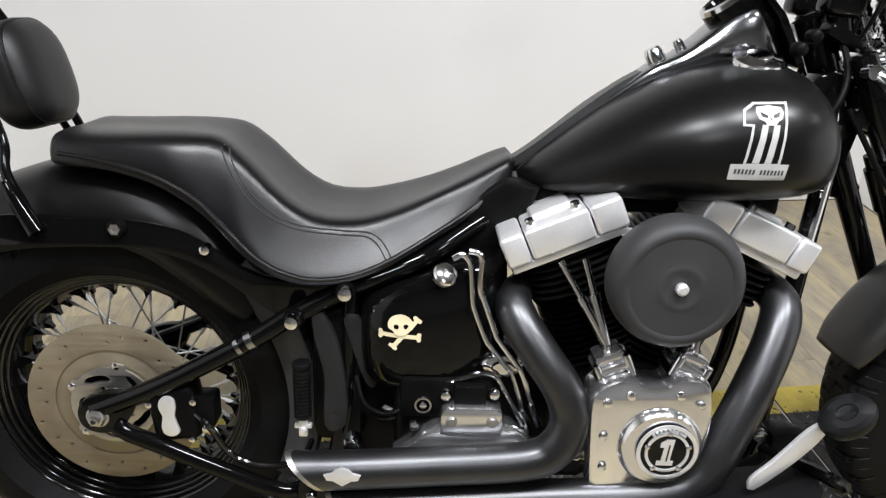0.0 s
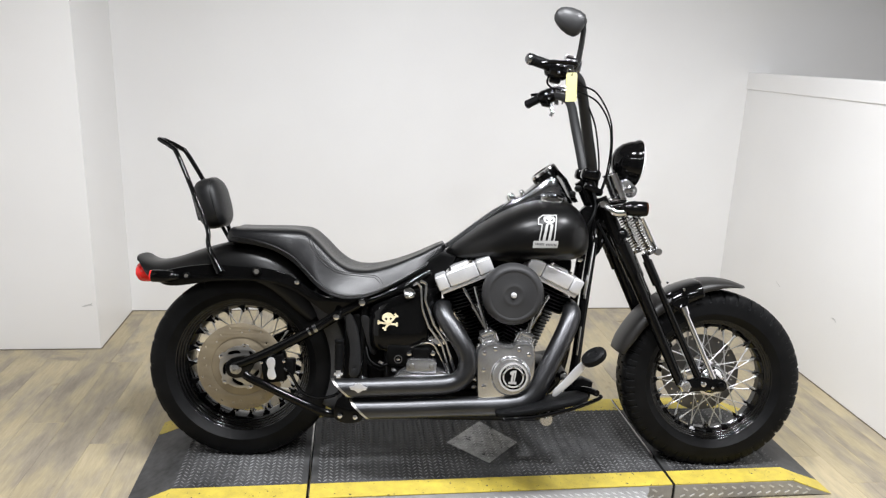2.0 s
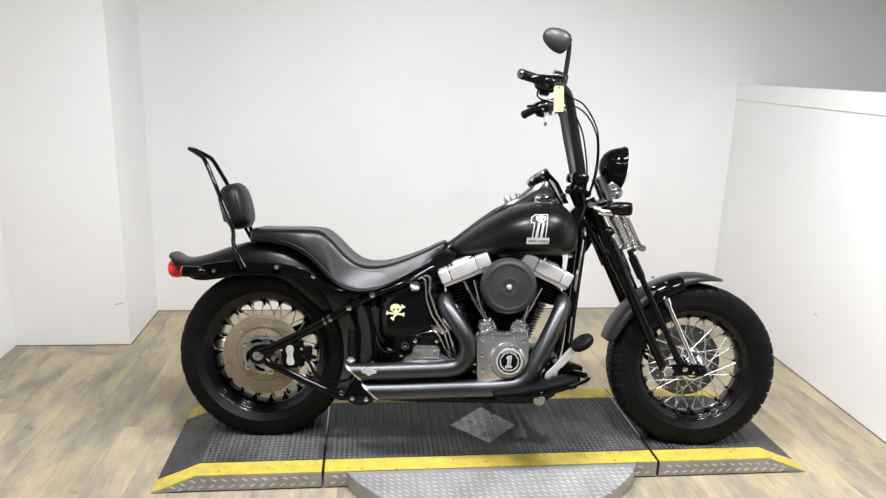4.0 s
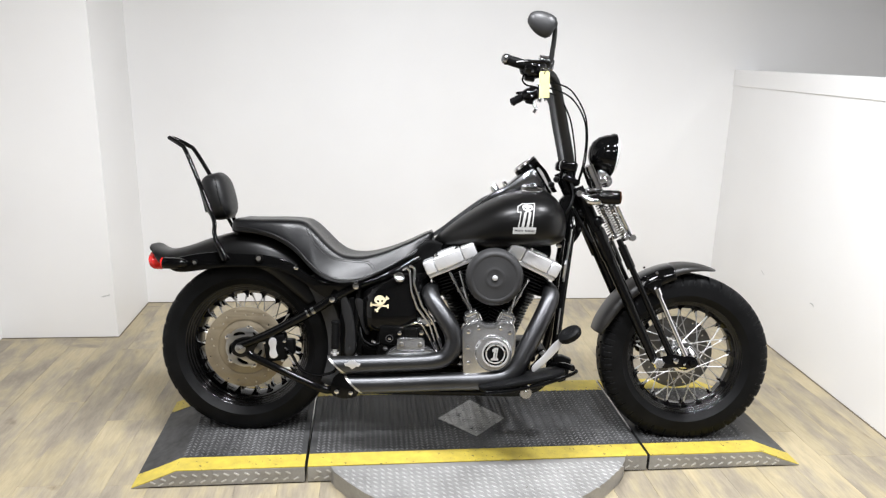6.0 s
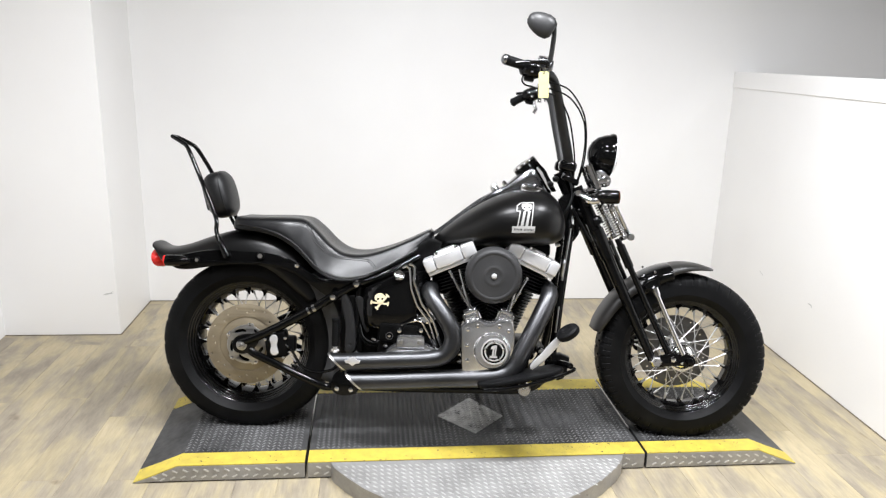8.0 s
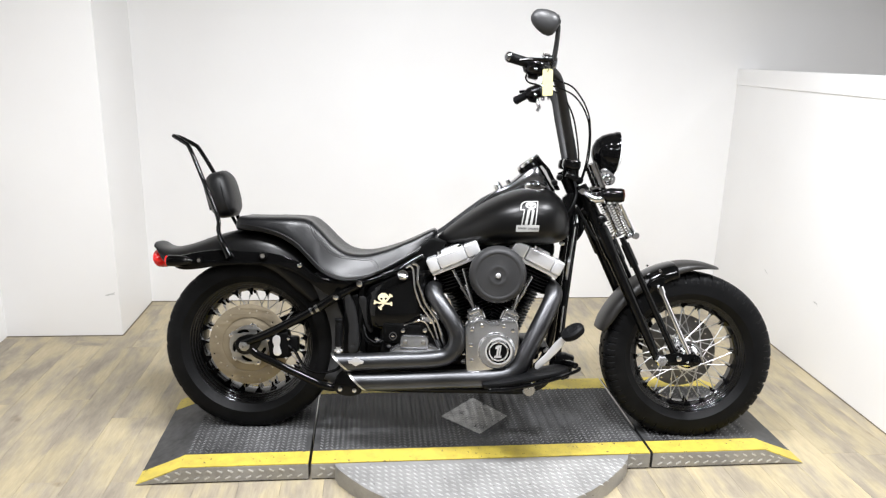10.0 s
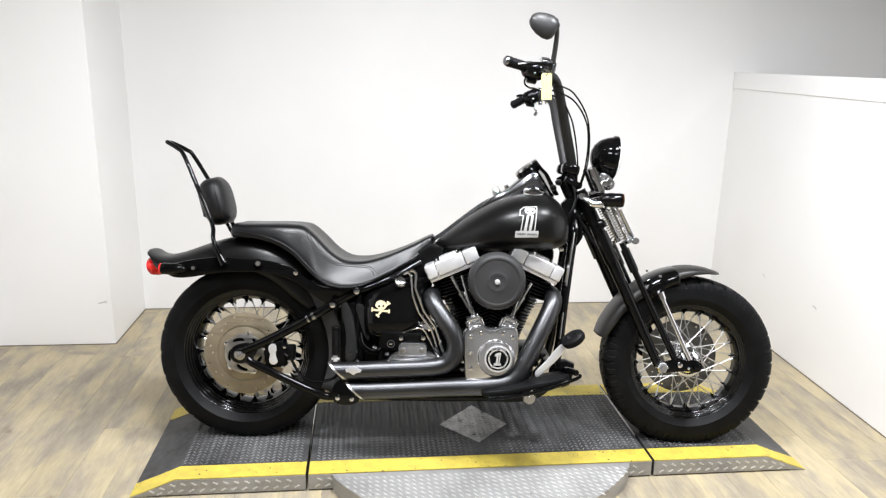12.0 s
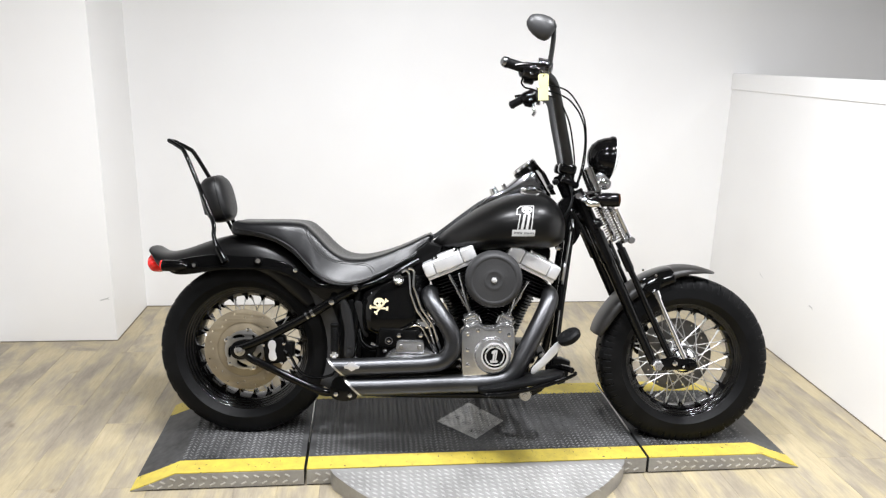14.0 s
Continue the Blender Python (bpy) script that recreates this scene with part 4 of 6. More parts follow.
for p, q in zip(spline([(a, b, c) for a, b, c, d in CONS], 3), spline([(d, 0, 0) for a, b, c, d in CONS], 3)):
    rows.append([(p[0], p[2] * math.copysign(abs(math.cos(a)) ** 0.6, math.cos(a)), p[1] - q[0] * 0.5 + q[0] * 0.5 * math.copysign(abs(math.sin(a)) ** 0.6, math.sin(a)) - 0.002) for a in [2 * math.pi * k / 20 for k in range(20)]])
loft(bm, rows)
console = part("console", bm, DARKCHROME, BIKE, "dark chrome tank console", sharp=50)
m = Matrix.Translation((1.068, 0, 1.034)) @ Matrix.Rotation(radians(-38), 4, "Y")
part("speedometer", lathe(B(), [(0, 0.006), (0.038, 0.006), (0.040, 0.012), (0.047, 0.013), (0.05, 0.006), (0.05, -0.03), (0, -0.03)], m, 32), GLOSS, BIKE, "round speedometer in a black housing")
part("bezel", lathe(B(), [(0.040, 0.0125), (0.043, 0.016), (0.049, 0.014), (0.051, 0.006)], m, 32), CHROME, bpy.data.objects["speedometer"])
bm = B()
loft(bm, [[(x, -0.056, z), (x, 0.056, z), (x + dx, 0.05, z - dz), (x + dx, -0.05, z - dz)] for x, z, dx, dz in ((1.098, 1.046, 0.012, -0.004), (1.128, 1.012, 0.014, -0.006), (1.172, 0.935, 0.014, -0.004))])
part("dash_back", bm, GLOSS, console)
for x, y, z, r in ((1.100, -0.105, 0.948, 0.041), (1.100, 0.105, 0.948, 0.041)):
    part("fuel_cap", lathe(B(), [(0, 0.011), (r * 0.5, 0.010), (r * 0.6, 0.007), (r * 0.86, 0.006), (r * 0.96, 0.003), (r, -0.002), (r, -0.012), (0, -0.012)], Matrix.Translation((x - 0.016, y, z + 0.0)) @ Matrix.Rotation(radians(20 if y < 0 else -20), 4, "X"), 24), CHROME, tank, "chrome fuel cap")
part("ignition_switch", lathe(B(), [(0, 0.020), (0.012, 0.018), (0.016, 0.010), (0.017, -0.008), (0, -0.008)], Matrix.Translation((0.952, 0, 0.942)) @ Matrix.Rotation(radians(-30), 4, "Y"), 18), CHROME, console)
part("console_knob", lathe(B(), [(0, 0.012), (0.007, 0.011), (0.009, 0.004), (0.009, -0.006), (0, -0.006)], Matrix.Translation((0.99, 0, 0.963)) @ Matrix.Rotation(radians(-32), 4, "Y"), 14), CHROME, console)
bm = B()
pts = spline([(0.705, 0.0, 0.757), (0.745, 0, 0.785), (0.80, 0, 0.829), (0.86, 0, 0.876), (0.90, 0, 0.904), (0.94, 0, 0.926)], 3)
loft(bm, [[(p.x, -0.022, p.z - 0.016), (p.x, 0.022, p.z - 0.016), (p.x, 0.018, p.z + 0.001), (p.x, -0.018, p.z + 0.001)] for p in pts])
part("tank_strap", bm, VINYL, BIKE, "black leather strip along the tank")
bm = B()
box(bm, (0.96, 0, 0.712), (0.42, 0.17, 0.05), bevel=0.012)
part("backbone", bm, BLACKMETAL, BIKE)
bm = B()
plate(bm, [(0.40, 0.575), (0.46, 0.605), (0.58, 0.655), (0.70, 0.735), (0.745, 0.725), (0.72, 0.66), (0.66, 0.615), (0.46, 0.54)], Y(0, 0.0, 0), 0.20, (), 0.01)
part("seat_pan", bm, BLACKMETAL, BIKE)
bolt(1.196, -0.085, 0.736, 0.010, 0.01, tank)

# frame
bm = B()
for s in (-1, 1):
    tube(bm, [(1.258, s * 0.02, 0.925), (1.252, s * 0.05, 0.86), (1.238, s * 0.075, 0.76), (1.212, s * 0.09, 0.52), (1.194, s * 0.10, 0.34), (1.16, s * 0.115, 0.225), (1.08, s * 0.125, 0.178), (0.9, s * 0.13, 0.172), (0.6, s * 0.13, 0.168), (0.42, s * 0.13, 0.172), (0.36, s * 0.135, 0.19)], 0.017, 12)
    tube(bm, [(0.40, s * 0.135, 0.175), (0.43, s * 0.14, 0.32), (0.44, s * 0.14, 0.45), (0.45, s * 0.135, 0.56), (0.50, s * 0.11, 0.61), (0.62, s * 0.07, 0.665), (0.8, s * 0.04, 0.70), (1.1, s * 0.03, 0.80), (1.24, s * 0.02, 0.90)], 0.016, 12)
tube(bm, [(1.205, 0, 1.015), (1.278, 0, 0.865)], 0.028, 18)
part("frame", bm, GLOSS, BIKE, "gloss black tubular frame")
bm = B()
plate(bm, [(1.205, 0.905), (1.255, 0.92), (1.290, 0.86), (1.275, 0.78), (1.240, 0.74), (1.22, 0.80)], Y(0, -0.032, 0), 0.05, (), 0.006, 3)
part("neck_gusset", bm, GLOSS, BIKE)
for s in (-1, 1):
    bm = B()
    tube(bm, [(0.345, s * 0.158, 0.512), (0.438, s * 0.158, 0.566), (0.505, s * 0.15, 0.592), (0.573, s * 0.135, 0.620), (0.640, s * 0.10, 0.658), (0.70, s * 0.07, 0.69)], 0.0155, 14)
    part("seat_rail", bm, GLOSS, BIKE, "gloss black tube under the seat")
bm = B()
tube(bm, [(0.715, -0.05, 0.748), (0.722, -0.062, 0.715), (0.712, -0.066, 0.685), (0.700, -0.068, 0.664)], 0.0055, 8)
part("seat_strap", bm, THREAD, BIKE, "black cord behind the tank")
bm = B()
plate(bm, [(0.352, 0.162), (0.36, 0.215), (0.39, 0.235), (0.43, 0.222), (0.45, 0.18), (0.44, 0.150), (0.39, 0.142)], Y(0, -0.16, 0), 0.012, (), 0.003, 3)
part("frame_gusset", bm, GLOSS, BIKE)
for x, z, r in ((0.372, 0.168, 0.0105), (0.425, 0.165, 0.0105)):
    bolt(x, -0.166, z, r)
bm = B()
tube(bm, [(1.240, -0.095, 0.80), (1.228, -0.10, 0.70), (1.216, -0.102, 0.60)], 0.006, 8)
tube(bm, [(1.206, -0.112, 0.50), (1.197, -0.115, 0.40)], 0.006, 8)
tube(bm, [(1.252, -0.07, 0.845), (1.247, -0.075, 0.805)], 0.008, 8)
part("frame_trim", bm, CHROME, BIKE)

# oil tank, battery box and the flank behind the engine
bm = B()
rows = []
for z, lo, hi, w, tilt in ((0.398, 0.470, 0.694, 0.178, 0), (0.403, 0.458, 0.704, 0.192, 0), (0.42, 0.450, 0.711, 0.200, 0), (0.47, 0.446, 0.715, 0.203, 0.08), (0.52, 0.446, 0.715, 0.203, 0.2), (0.565, 0.447, 0.713, 0.201, 0.34), (0.590, 0.450, 0.710, 0.197, 0.42), (0.602, 0.458, 0.702, 0.188, 0.45), (0.605, 0.47, 0.69, 0.174, 0.46)):
    ring = []
    for k in range(56):
        a = 2 * math.pi * k / 56
        c, q = math.cos(a), math.sin(a)
        x = (lo + hi) / 2 + (hi - lo) / 2 * math.copysign(abs(c) ** 0.55, c)
        ring.append((x, w * math.copysign(abs(q) ** 0.55, q), z + tilt * min(0.045, x - 0.575)))
    rows.append(ring)
loft(bm, rows)
bm.normal_update()
oil_tree = BVHTree.FromBMesh(bm)
oil = part("oil_tank", bm, GLOSS, BIKE, "gloss black wrap-round oil tank", sharp=60)
bm = B()
lathe(bm, [(0, 0.010), (0.013, 0.0095), (0.018, 0.0075), (0.0205, 0.004), (0.0205, -0.003), (0.018, -0.006), (0.012, -0.008), (0.012, -0.03), (0, -0.03)], Matrix.Translation((0.600, -0.198, 0.610)) @ Matrix.Rotation(radians(45), 4, "X") @ Matrix.Rotation(radians(18), 4, "Y"), 24)
part("oil_cap", bm, CHROME, oil, "chrome oil filler cap")
SK = (0.531, 0.511)


def rot2(pts, deg, cx, cz):
    c, s = math.cos(radians(deg)), math.sin(radians(deg))
    return [(cx + x * c - z * s, cz + x * s + z * c) for x, z in pts]


bone = [(0.80 * u, 0.92 * v) for u, v in [(-0.034, -0.004), (0.034, -0.004), (0.037, -0.009), (0.043, -0.008), (0.044, -0.002), (0.042, 0.0), (0.044, 0.002), (0.043, 0.008), (0.037, 0.009), (0.034, 0.004), (-0.034, 0.004), (-0.037, 0.009), (-0.043, 0.008), (-0.044, 0.002), (-0.042, 0), (-0.044, -0.002), (-0.043, -0.008), (-0.037, -0.009)]]
cranium = [(0.021 * math.cos(a) * (1 if math.sin(a) > -0.5 else 0.72), 0.019 * math.sin(a) + 0.013) for a in [2 * math.pi * k / 20 for k in range(20)]]
decal("sticker", [(rot2(bone, 51, SK[0] + 0.0075, SK[1] - 0.001), []), (rot2(bone, -3, SK[0] - 0.0015, SK[1] - 0.006), [])], oil_tree, CREAM, oil, "cream crossed bones sticker", 0.0014, 0.02)
decal("sticker_skull", [([(SK[0] + x, SK[1] + z) for x, z in cranium], [circle(SK[0] - 0.007, SK[1] + 0.010, 0.0045, 8), circle(SK[0] + 0.009, SK[1] + 0.011, 0.0045, 8)])], oil_tree, CREAM, oil, "cream skull sticker", 0.0026, 0.02)

bm = B()
box(bm, (0.655, -0.09, 0.36), (0.27, 0.20, 0.17), bevel=0.02, seg=3)
box(bm, (0.61, -0.18, 0.395), (0.16, 0.06, 0.075), bevel=0.012, seg=2)
gearbox = part("gearbox", bm, BLACKMETAL, BIKE, "black gearbox case")
bm = B()
plate(bm, [(0.560, 0.300), (0.564, 0.316), (0.578, 0.333), (0.600, 0.347), (0.630, 0.354), (0.672, 0.354), (0.706, 0.347), (0.730, 0.333), (0.744, 0.316), (0.748, 0.300)], Y(0, -0.205, 0), 0.05, (), 0.012, 3)
cover = part("gearbox_cover", bm, ALU, gearbox, "polished aluminium side cover")
bm = B()
plate(bm, [(0.604, 0.352), (0.604, 0.378), (0.612, 0.388), (0.640, 0.389), (0.664, 0.389), (0.688, 0.388), (0.696, 0.378), (0.696, 0.352), (0.686, 0.346), (0.614, 0.346)], Y(0, -0.214, 0), 0.046, (), 0.005, 2)
part("cover_pad", bm, ALU, cover)
for x, z in ((0.617, 0.370), (0.684, 0.370)):
    bolt(x, -0.236, z, 0.0095, 0.007, cover, STEEL)
for x, z in ((0.607, 0.408), (0.687, 0.411), (0.556, 0.350)):
    bolt(x, -0.215, z, 0.0095, 0.01, gearbox)
bm = B()
lathe(bm, [(0, 0.004), (0.010, 0.004), (0.011, 0.010), (0.0145, 0.010), (0.016, 0.004), (0.016, -0.02), (0, -0.02)], Y(0.570, -0.205, 0.386), 20)
ring_nut = part("cup", bm, DARKCHROME, gearbox, "dark cup round a bolt")
bolt(0.570, -0.209, 0.386, 0.0075, 0.010, ring_nut)
bm = B()
box(bm, (0.647, -0.212, 0.408), (0.052, 0.022, 0.036), bevel=0.004)
part("vent_box", bm, BLACKMETAL, gearbox)
bm = B()
lathe(bm, [(0.0, 0.018), (0.01, 0.016), (0.014, 0.008), (0.014, -0.01), (0, -0.01)], Y(0.452, -0.206, 0.308) @ Matrix.Scale(1.15, 4), 20)
part("axle_cap", bm, CHROME, BIKE, "chrome domed cap")

# rubber boot linkage, inner guard and hoses
bm = B()
prof = [(0.0, 0.150), (0.017, 0.150), (0.019, 0.146), (0.019, 0.138), (0.016, 0.134)]
for k in range(13):
    z = 0.13 - k * 0.0092
    prof += [(0.0155, z), (0.0178, z - 0.003), (0.0178, z - 0.006), (0.0155, z - 0.009)]
prof += [(0.0, 0.006)]
lathe(bm, [(r * 0.86, h * 0.76) for r, h in prof], Matrix.Translation((0.362, -0.165, 0.322)), 20)
boot = part("rubber_boot", bm, RUBBER, BIKE, "ribbed black rubber boot", sharp=50)
bm = B()
box(bm, (0.362, -0.165, 0.312), (0.015, 0.012, 0.036), bevel=0.002)
box(bm, (0.362, -0.165, 0.314), (0.030, 0.010, 0.009), bevel=0.002)
lathe(bm, [(0, 0.008), (0.0055, 0.007), (0.007, 0.003), (0.007, -0.004), (0, -0.004)], Y(0.362, -0.171, 0.307), 12)
part("clevis", bm, CASTALU, boot, "bare metal clevis")
bm = B()
rows = []
for k in range(15):
    a = radians(-24 + k * 5)
    rows.append([(0.0 + r * math.cos(a), y, 0.325 + r * math.sin(a)) for r, y in ((0.330, -0.122), (0.384, -0.126), (0.390, -0.11), (0.390, 0.11), (0.384, 0.126), (0.330, 0.122))])
for a, b in zip(rows, rows[1:]):
    va, vb = [bm.verts.new(p) for p in a], [bm.verts.new(p) for p in b]
    for k in range(5):
        bm.faces.new((va[k], va[k + 1], vb[k + 1], vb[k]))
part("inner_fender", bm, GUARD, BIKE, "grey-black inner mudguard", thick=0.004)
bm = B()
box(bm, (0.42, -0.03, 0.40), (0.09, 0.24, 0.26), bevel=0.02, seg=2)
part("frame_casting", bm, BLACKMETAL, BIKE)
bm = B()
box(bm, (0.50, 0.0, 0.32), (0.16, 0.24, 0.26), bevel=0.02, seg=2)
part("battery_box", bm, BLACKMETAL, BIKE)
bm = B()
plate(bm, [(0.388, 0.535), (0.414, 0.486), (0.428, 0.42), (0.434, 0.363), (0.430, 0.318), (0.404, 0.316), (0.405, 0.409), (0.390, 0.482)], Y(0, -0.158, 0), 0.02, [circle(0.417, 0.338, 0.006, 12)], 0.006, 4)
part("side_brace", bm, BARGREY, BIKE, "dull black frame brace with a bolt hole")
bm = B()
plate(bm, [(0.438, 0.512), (0.458, 0.510), (0.474, 0.466), (0.483, 0.430), (0.484, 0.390), (0.470, 0.404), (0.452, 0.460)], Y(0, -0.150, 0), 0.016, (), 0.005, 4)
part("frame_gusset", bm, BARGREY, BIKE, "dull black frame gusset")
bm = B()
tube(bm, [(0.455, -0.17, 0.415), (0.47, -0.19, 0.375), (0.50, -0.19, 0.355), (0.53, -0.185, 0.36), (0.55, -0.17, 0.385)], 0.0042, 8)
tube(bm, [(0.45, -0.165, 0.40), (0.465, -0.18, 0.36), (0.50, -0.18, 0.338), (0.535, -0.175, 0.345), (0.56, -0.16, 0.37)], 0.0038, 8)
part("hose", bm, BLACKMETAL, BIKE)
bm = B()
box(bm, (0.51, -0.19, 0.367), (0.018, 0.012, 0.012), Matrix.Rotation(radians(30), 4, "Y"), 0.002)
part("hose_clamp", bm, CHROME, BIKE)
bm = B()
LINES = ([(0.612, 0.640), (0.626, 0.647), (0.637, 0.637), (0.641, 0.620), (0.645, 0.572), (0.650, 0.552), (0.668, 0.506), (0.678, 0.490), (0.704, 0.456), (0.716, 0.440), (0.732, 0.392), (0.750, 0.335)],
         [(0.636, 0.655), (0.650, 0.652), (0.657, 0.640), (0.656, 0.606), (0.657, 0.590), (0.664, 0.570), (0.684, 0.516), (0.692, 0.502), (0.718, 0.466), (0.730, 0.448), (0.746, 0.404), (0.765, 0.350)])
for k, line in enumerate(LINES):
    bm = B()
    tube(bm, [(x, -0.205 - 0.006 * k, z) for x, z in line], 0.0048, 10)
    pipe = part("oil_line", bm, CHROME, BIKE, "bent chrome oil line")
    bm = B()
    x, z = line[-1]
    tube(bm, [(x - 0.016, -0.205 - 0.006 * k, z + 0.042), (x, -0.205 - 0.006 * k, z)], 0.0072, 8)
    part("fitting", bm, CHROME, pipe)
bm = B()
tube(bm, [(0.54, -0.19, 0.402), (0.585, -0.20, 0.417), (0.620, -0.205, 0.430), (0.655, -0.21, 0.443), (0.672, -0.21, 0.446), (0.690, -0.21, 0.438), (0.702, -0.21, 0.418), (0.716, -0.21, 0.393), (0.738, -0.21, 0.350)], 0.0045, 8)
part("oil_line", bm, CHROME, BIKE, "bent chrome oil line")
bm = B()
lathe(bm, [(0, 0.018), (0.012, 0.018), (0.014, 0.012), (0.022, 0.010), (0.026, 0.004), (0.026, -0.03), (0, -0.03)], Y(0.700, -0.185, 0.450) @ Matrix.Diagonal((1.45, 0.85, 1, 1)), 24)
part("oil_fitting", bm, CHROME, BIKE)

# engine
CRANK = Vector((0.935, 0, 0.305))
bm = B()
lathe(bm, [(0, 0.12), (0.105, 0.12), (0.118, 0.11), (0.118, -0.11), (0.105, -0.12), (0, -0.12)], Y(CRANK.x, 0.0, CRANK.z), 40)
box(bm, (0.86, 0, 0.30), (0.16, 0.22, 0.17), bevel=0.02)
box(bm, (0.95, 0, 0.205), (0.30, 0.20, 0.06), bevel=0.015)
box(bm, (1.07, -0.02, 0.29), (0.07, 0.16, 0.14), bevel=0.015)
part("crankcase", bm, BLACKMETAL, BIKE, "black twin-cylinder crankcase")


def fin_ring(bm, m, hx, hy, h, t, n=24, power=3.2):
    """One cooling fin: a thin rounded square, h along the barrel."""
    ring = []
    for k in range(n):
        a = 2 * math.pi * k / n
        c, s = math.cos(a), math.sin(a)
        ring.append((hx * math.copysign(abs(c) ** (2 / power), c), hy * math.copysign(abs(s) ** (2 / power), s)))
    loft(bm, [[m @ Vector((x * f, y * f, h + z)) for x, y in ring] for f, z in ((0.985, -t / 2), (1, -t / 4), (1, t / 4), (0.985, t / 2))])


for name, lean_deg, base in (("rear_cylinder", -21.5, 0.0), ("front_cylinder", 22.5, 0.0)):
    m = Matrix.Translation(CRANK) @ Matrix.Rotation(radians(lean_deg), 4, "Y")
    bm = B()
    lathe(bm, [(0, 0.1), (0.058, 0.1), (0.058, 0.345), (0, 0.345)], m, 28)
    cyl = part(name, bm, BLACKMETAL, BIKE, "black finned engine cylinder")
    for k in range(14):
        bm = B()
        fin_ring(bm, m, 0.080 + (0.004 if k > 9 else 0), 0.100, 0.125 + k * 0.0125, 0.0042)
        part("fin", bm, BLACKMETAL, cyl)
    for k in range(6):
        bm = B()
        fin_ring(bm, m, 0.102, 0.180, 0.298 + k * 0.0125, 0.0052)
        part("head_fin", bm, BLACKMETAL, cyl)
    bm = B()
    box(bm, m @ Vector((0, 0, 0.330)), (0.17, 0.22, 0.07), Matrix.Rotation(radians(lean_deg), 4, "Y"), 0.01)
    part("cylinder_head", bm, BLACKMETAL, cyl)
    turn = Matrix.Rotation(radians(lean_deg * 1.09), 4, "Y")
    low, cuts = (0.372, (-0.102, -0.060, 0.048, 0.102)) if lean_deg < 0 else (0.380, (-0.102, -0.044, 0.062, 0.102))
    m = Matrix.Translation(m @ Vector((0, 0, low))) @ turn
    bm = B()
    box(bm, m @ Vector((0, 0, 0.002)), (0.194, 0.374, 0.014), turn, 0.003)
    rocker = part("rocker_box", bm, CASTALU, cyl, "polished aluminium rocker box")
    for x0, x1 in zip(cuts, cuts[1:]):
        bm = B()
        box(bm, m @ Vector(((x0 + x1) / 2, 0, 0.034)), (x1 - x0 - 0.0024, 0.392, 0.052), turn, 0.0065, 3)
        part("rocker_lid", bm, CASTALU, rocker, "polished aluminium rocker lid")
    bm = B()
    box(bm, m @ Vector(((cuts[1] + cuts[2]) / 2, 0, 0.060)), (0.07, 0.30, 0.016), turn, 0.006, 3)
    part("lid_ridge", bm, CASTALU, rocker)
    for dx in (cuts[1] + 0.016, cuts[2] - 0.016):
        for y in (-0.168, 0.168):
            bm = B()
            lathe(bm, [(0.0, 0.010), (0.0070, 0.010), (0.0085, 0.006), (0.0085, -0.012), (0, -0.012)], m @ Matrix.Translation((dx, y, 0.060)), 10)
            part("lid_bolt", bm, CHROME, rocker)

# pushrod tubes and tappet blocks
for pts in (((0.784, 0.634), (0.874, 0.484)), ((0.822, 0.640), (0.868, 0.490)), ((1.075, 0.616), (0.998, 0.484)), ((1.045, 0.630), (1.006, 0.490))):
    (x0, z0), (x1, z1) = pts
    a, b = Vector((x0, -0.185, z0)), Vector((x1, -0.212, z1))
    bm = B()
    tube(bm, [a, a.lerp(b, 0.45)], 0.0060, 12)
    tube(bm, [a.lerp(b, 0.42), b], 0.0082, 12)
    rod = part("pushrod_tube", bm, CHROME, BIKE, "chrome pushrod tube")
    bm = B()
    tube(bm, [a.lerp(b, 0.38), a.lerp(b, 0.46)], 0.0100, 12)
    part("collar", bm, CHROME, rod)
    bm = B()
    tube(bm, [a.lerp(b, 0.93), b], 0.0110, 12)
    part("base_collar", bm, CHROME, rod)
for x, deg in ((0.872, -24), (0.994, 24)):
    turn = Matrix.Rotation(radians(deg), 4, "Y")
    at = Matrix.Translation((x, -0.215, 0.474)) @ turn
    bm = B()
    box(bm, at @ Vector((0, 0, 0.0)), (0.064, 0.066, 0.018), turn, 0.006)
    box(bm, at @ Vector((0, 0, 0.016)), (0.048, 0.052, 0.020), turn, 0.007)
    block = part("tappet_block", bm, ALU, BIKE, "polished tappet block")
    bm = B()
    box(bm, at @ Vector((0, 0, -0.016)), (0.060, 0.062, 0.014), turn, 0.003)
    part("spacer", bm, BLACKMETAL, block, "black spacer")
    for dx in (-0.025, 0.025):
        bm = B()
        lathe(bm, [(0, 0.016), (0.0055, 0.016), (0.0072, 0.011), (0.0072, -0.02), (0, -0.02)], at @ Matrix.Translation((dx, -0.028, 0.002)), 12)
        part("block_bolt", bm, CHROME, block)

# crankcase foot and cam cover
bm = B()
box(bm, (0.70, -0.06, 0.225), (0.34, 0.14, 0.07), bevel=0.015)
part("crankcase_foot", bm, BLACKMETAL, BIKE)
bm = B()
CAM = [(0.853, 0.425), (0.861, 0.443), (0.893, 0.458), (0.910, 0.452), (0.925, 0.446), (0.962, 0.446), (0.975, 0.455), (0.990, 0.460), (1.014, 0.456), (1.022, 0.438), (1.026, 0.385), (1.019, 0.342), (0.998, 0.298), (0.975, 0.284), (0.93, 0.279), (0.868, 0.277), (0.860, 0.288), (0.855, 0.36)]
CAM = [(0.847 + (x - 0.853) * 0.98, 0.277 + (z - 0.277) * 1.0) for x, z in CAM]
plate(bm, CAM, Y(0, -0.236, 0), 0.078, (), 0.014, 3)
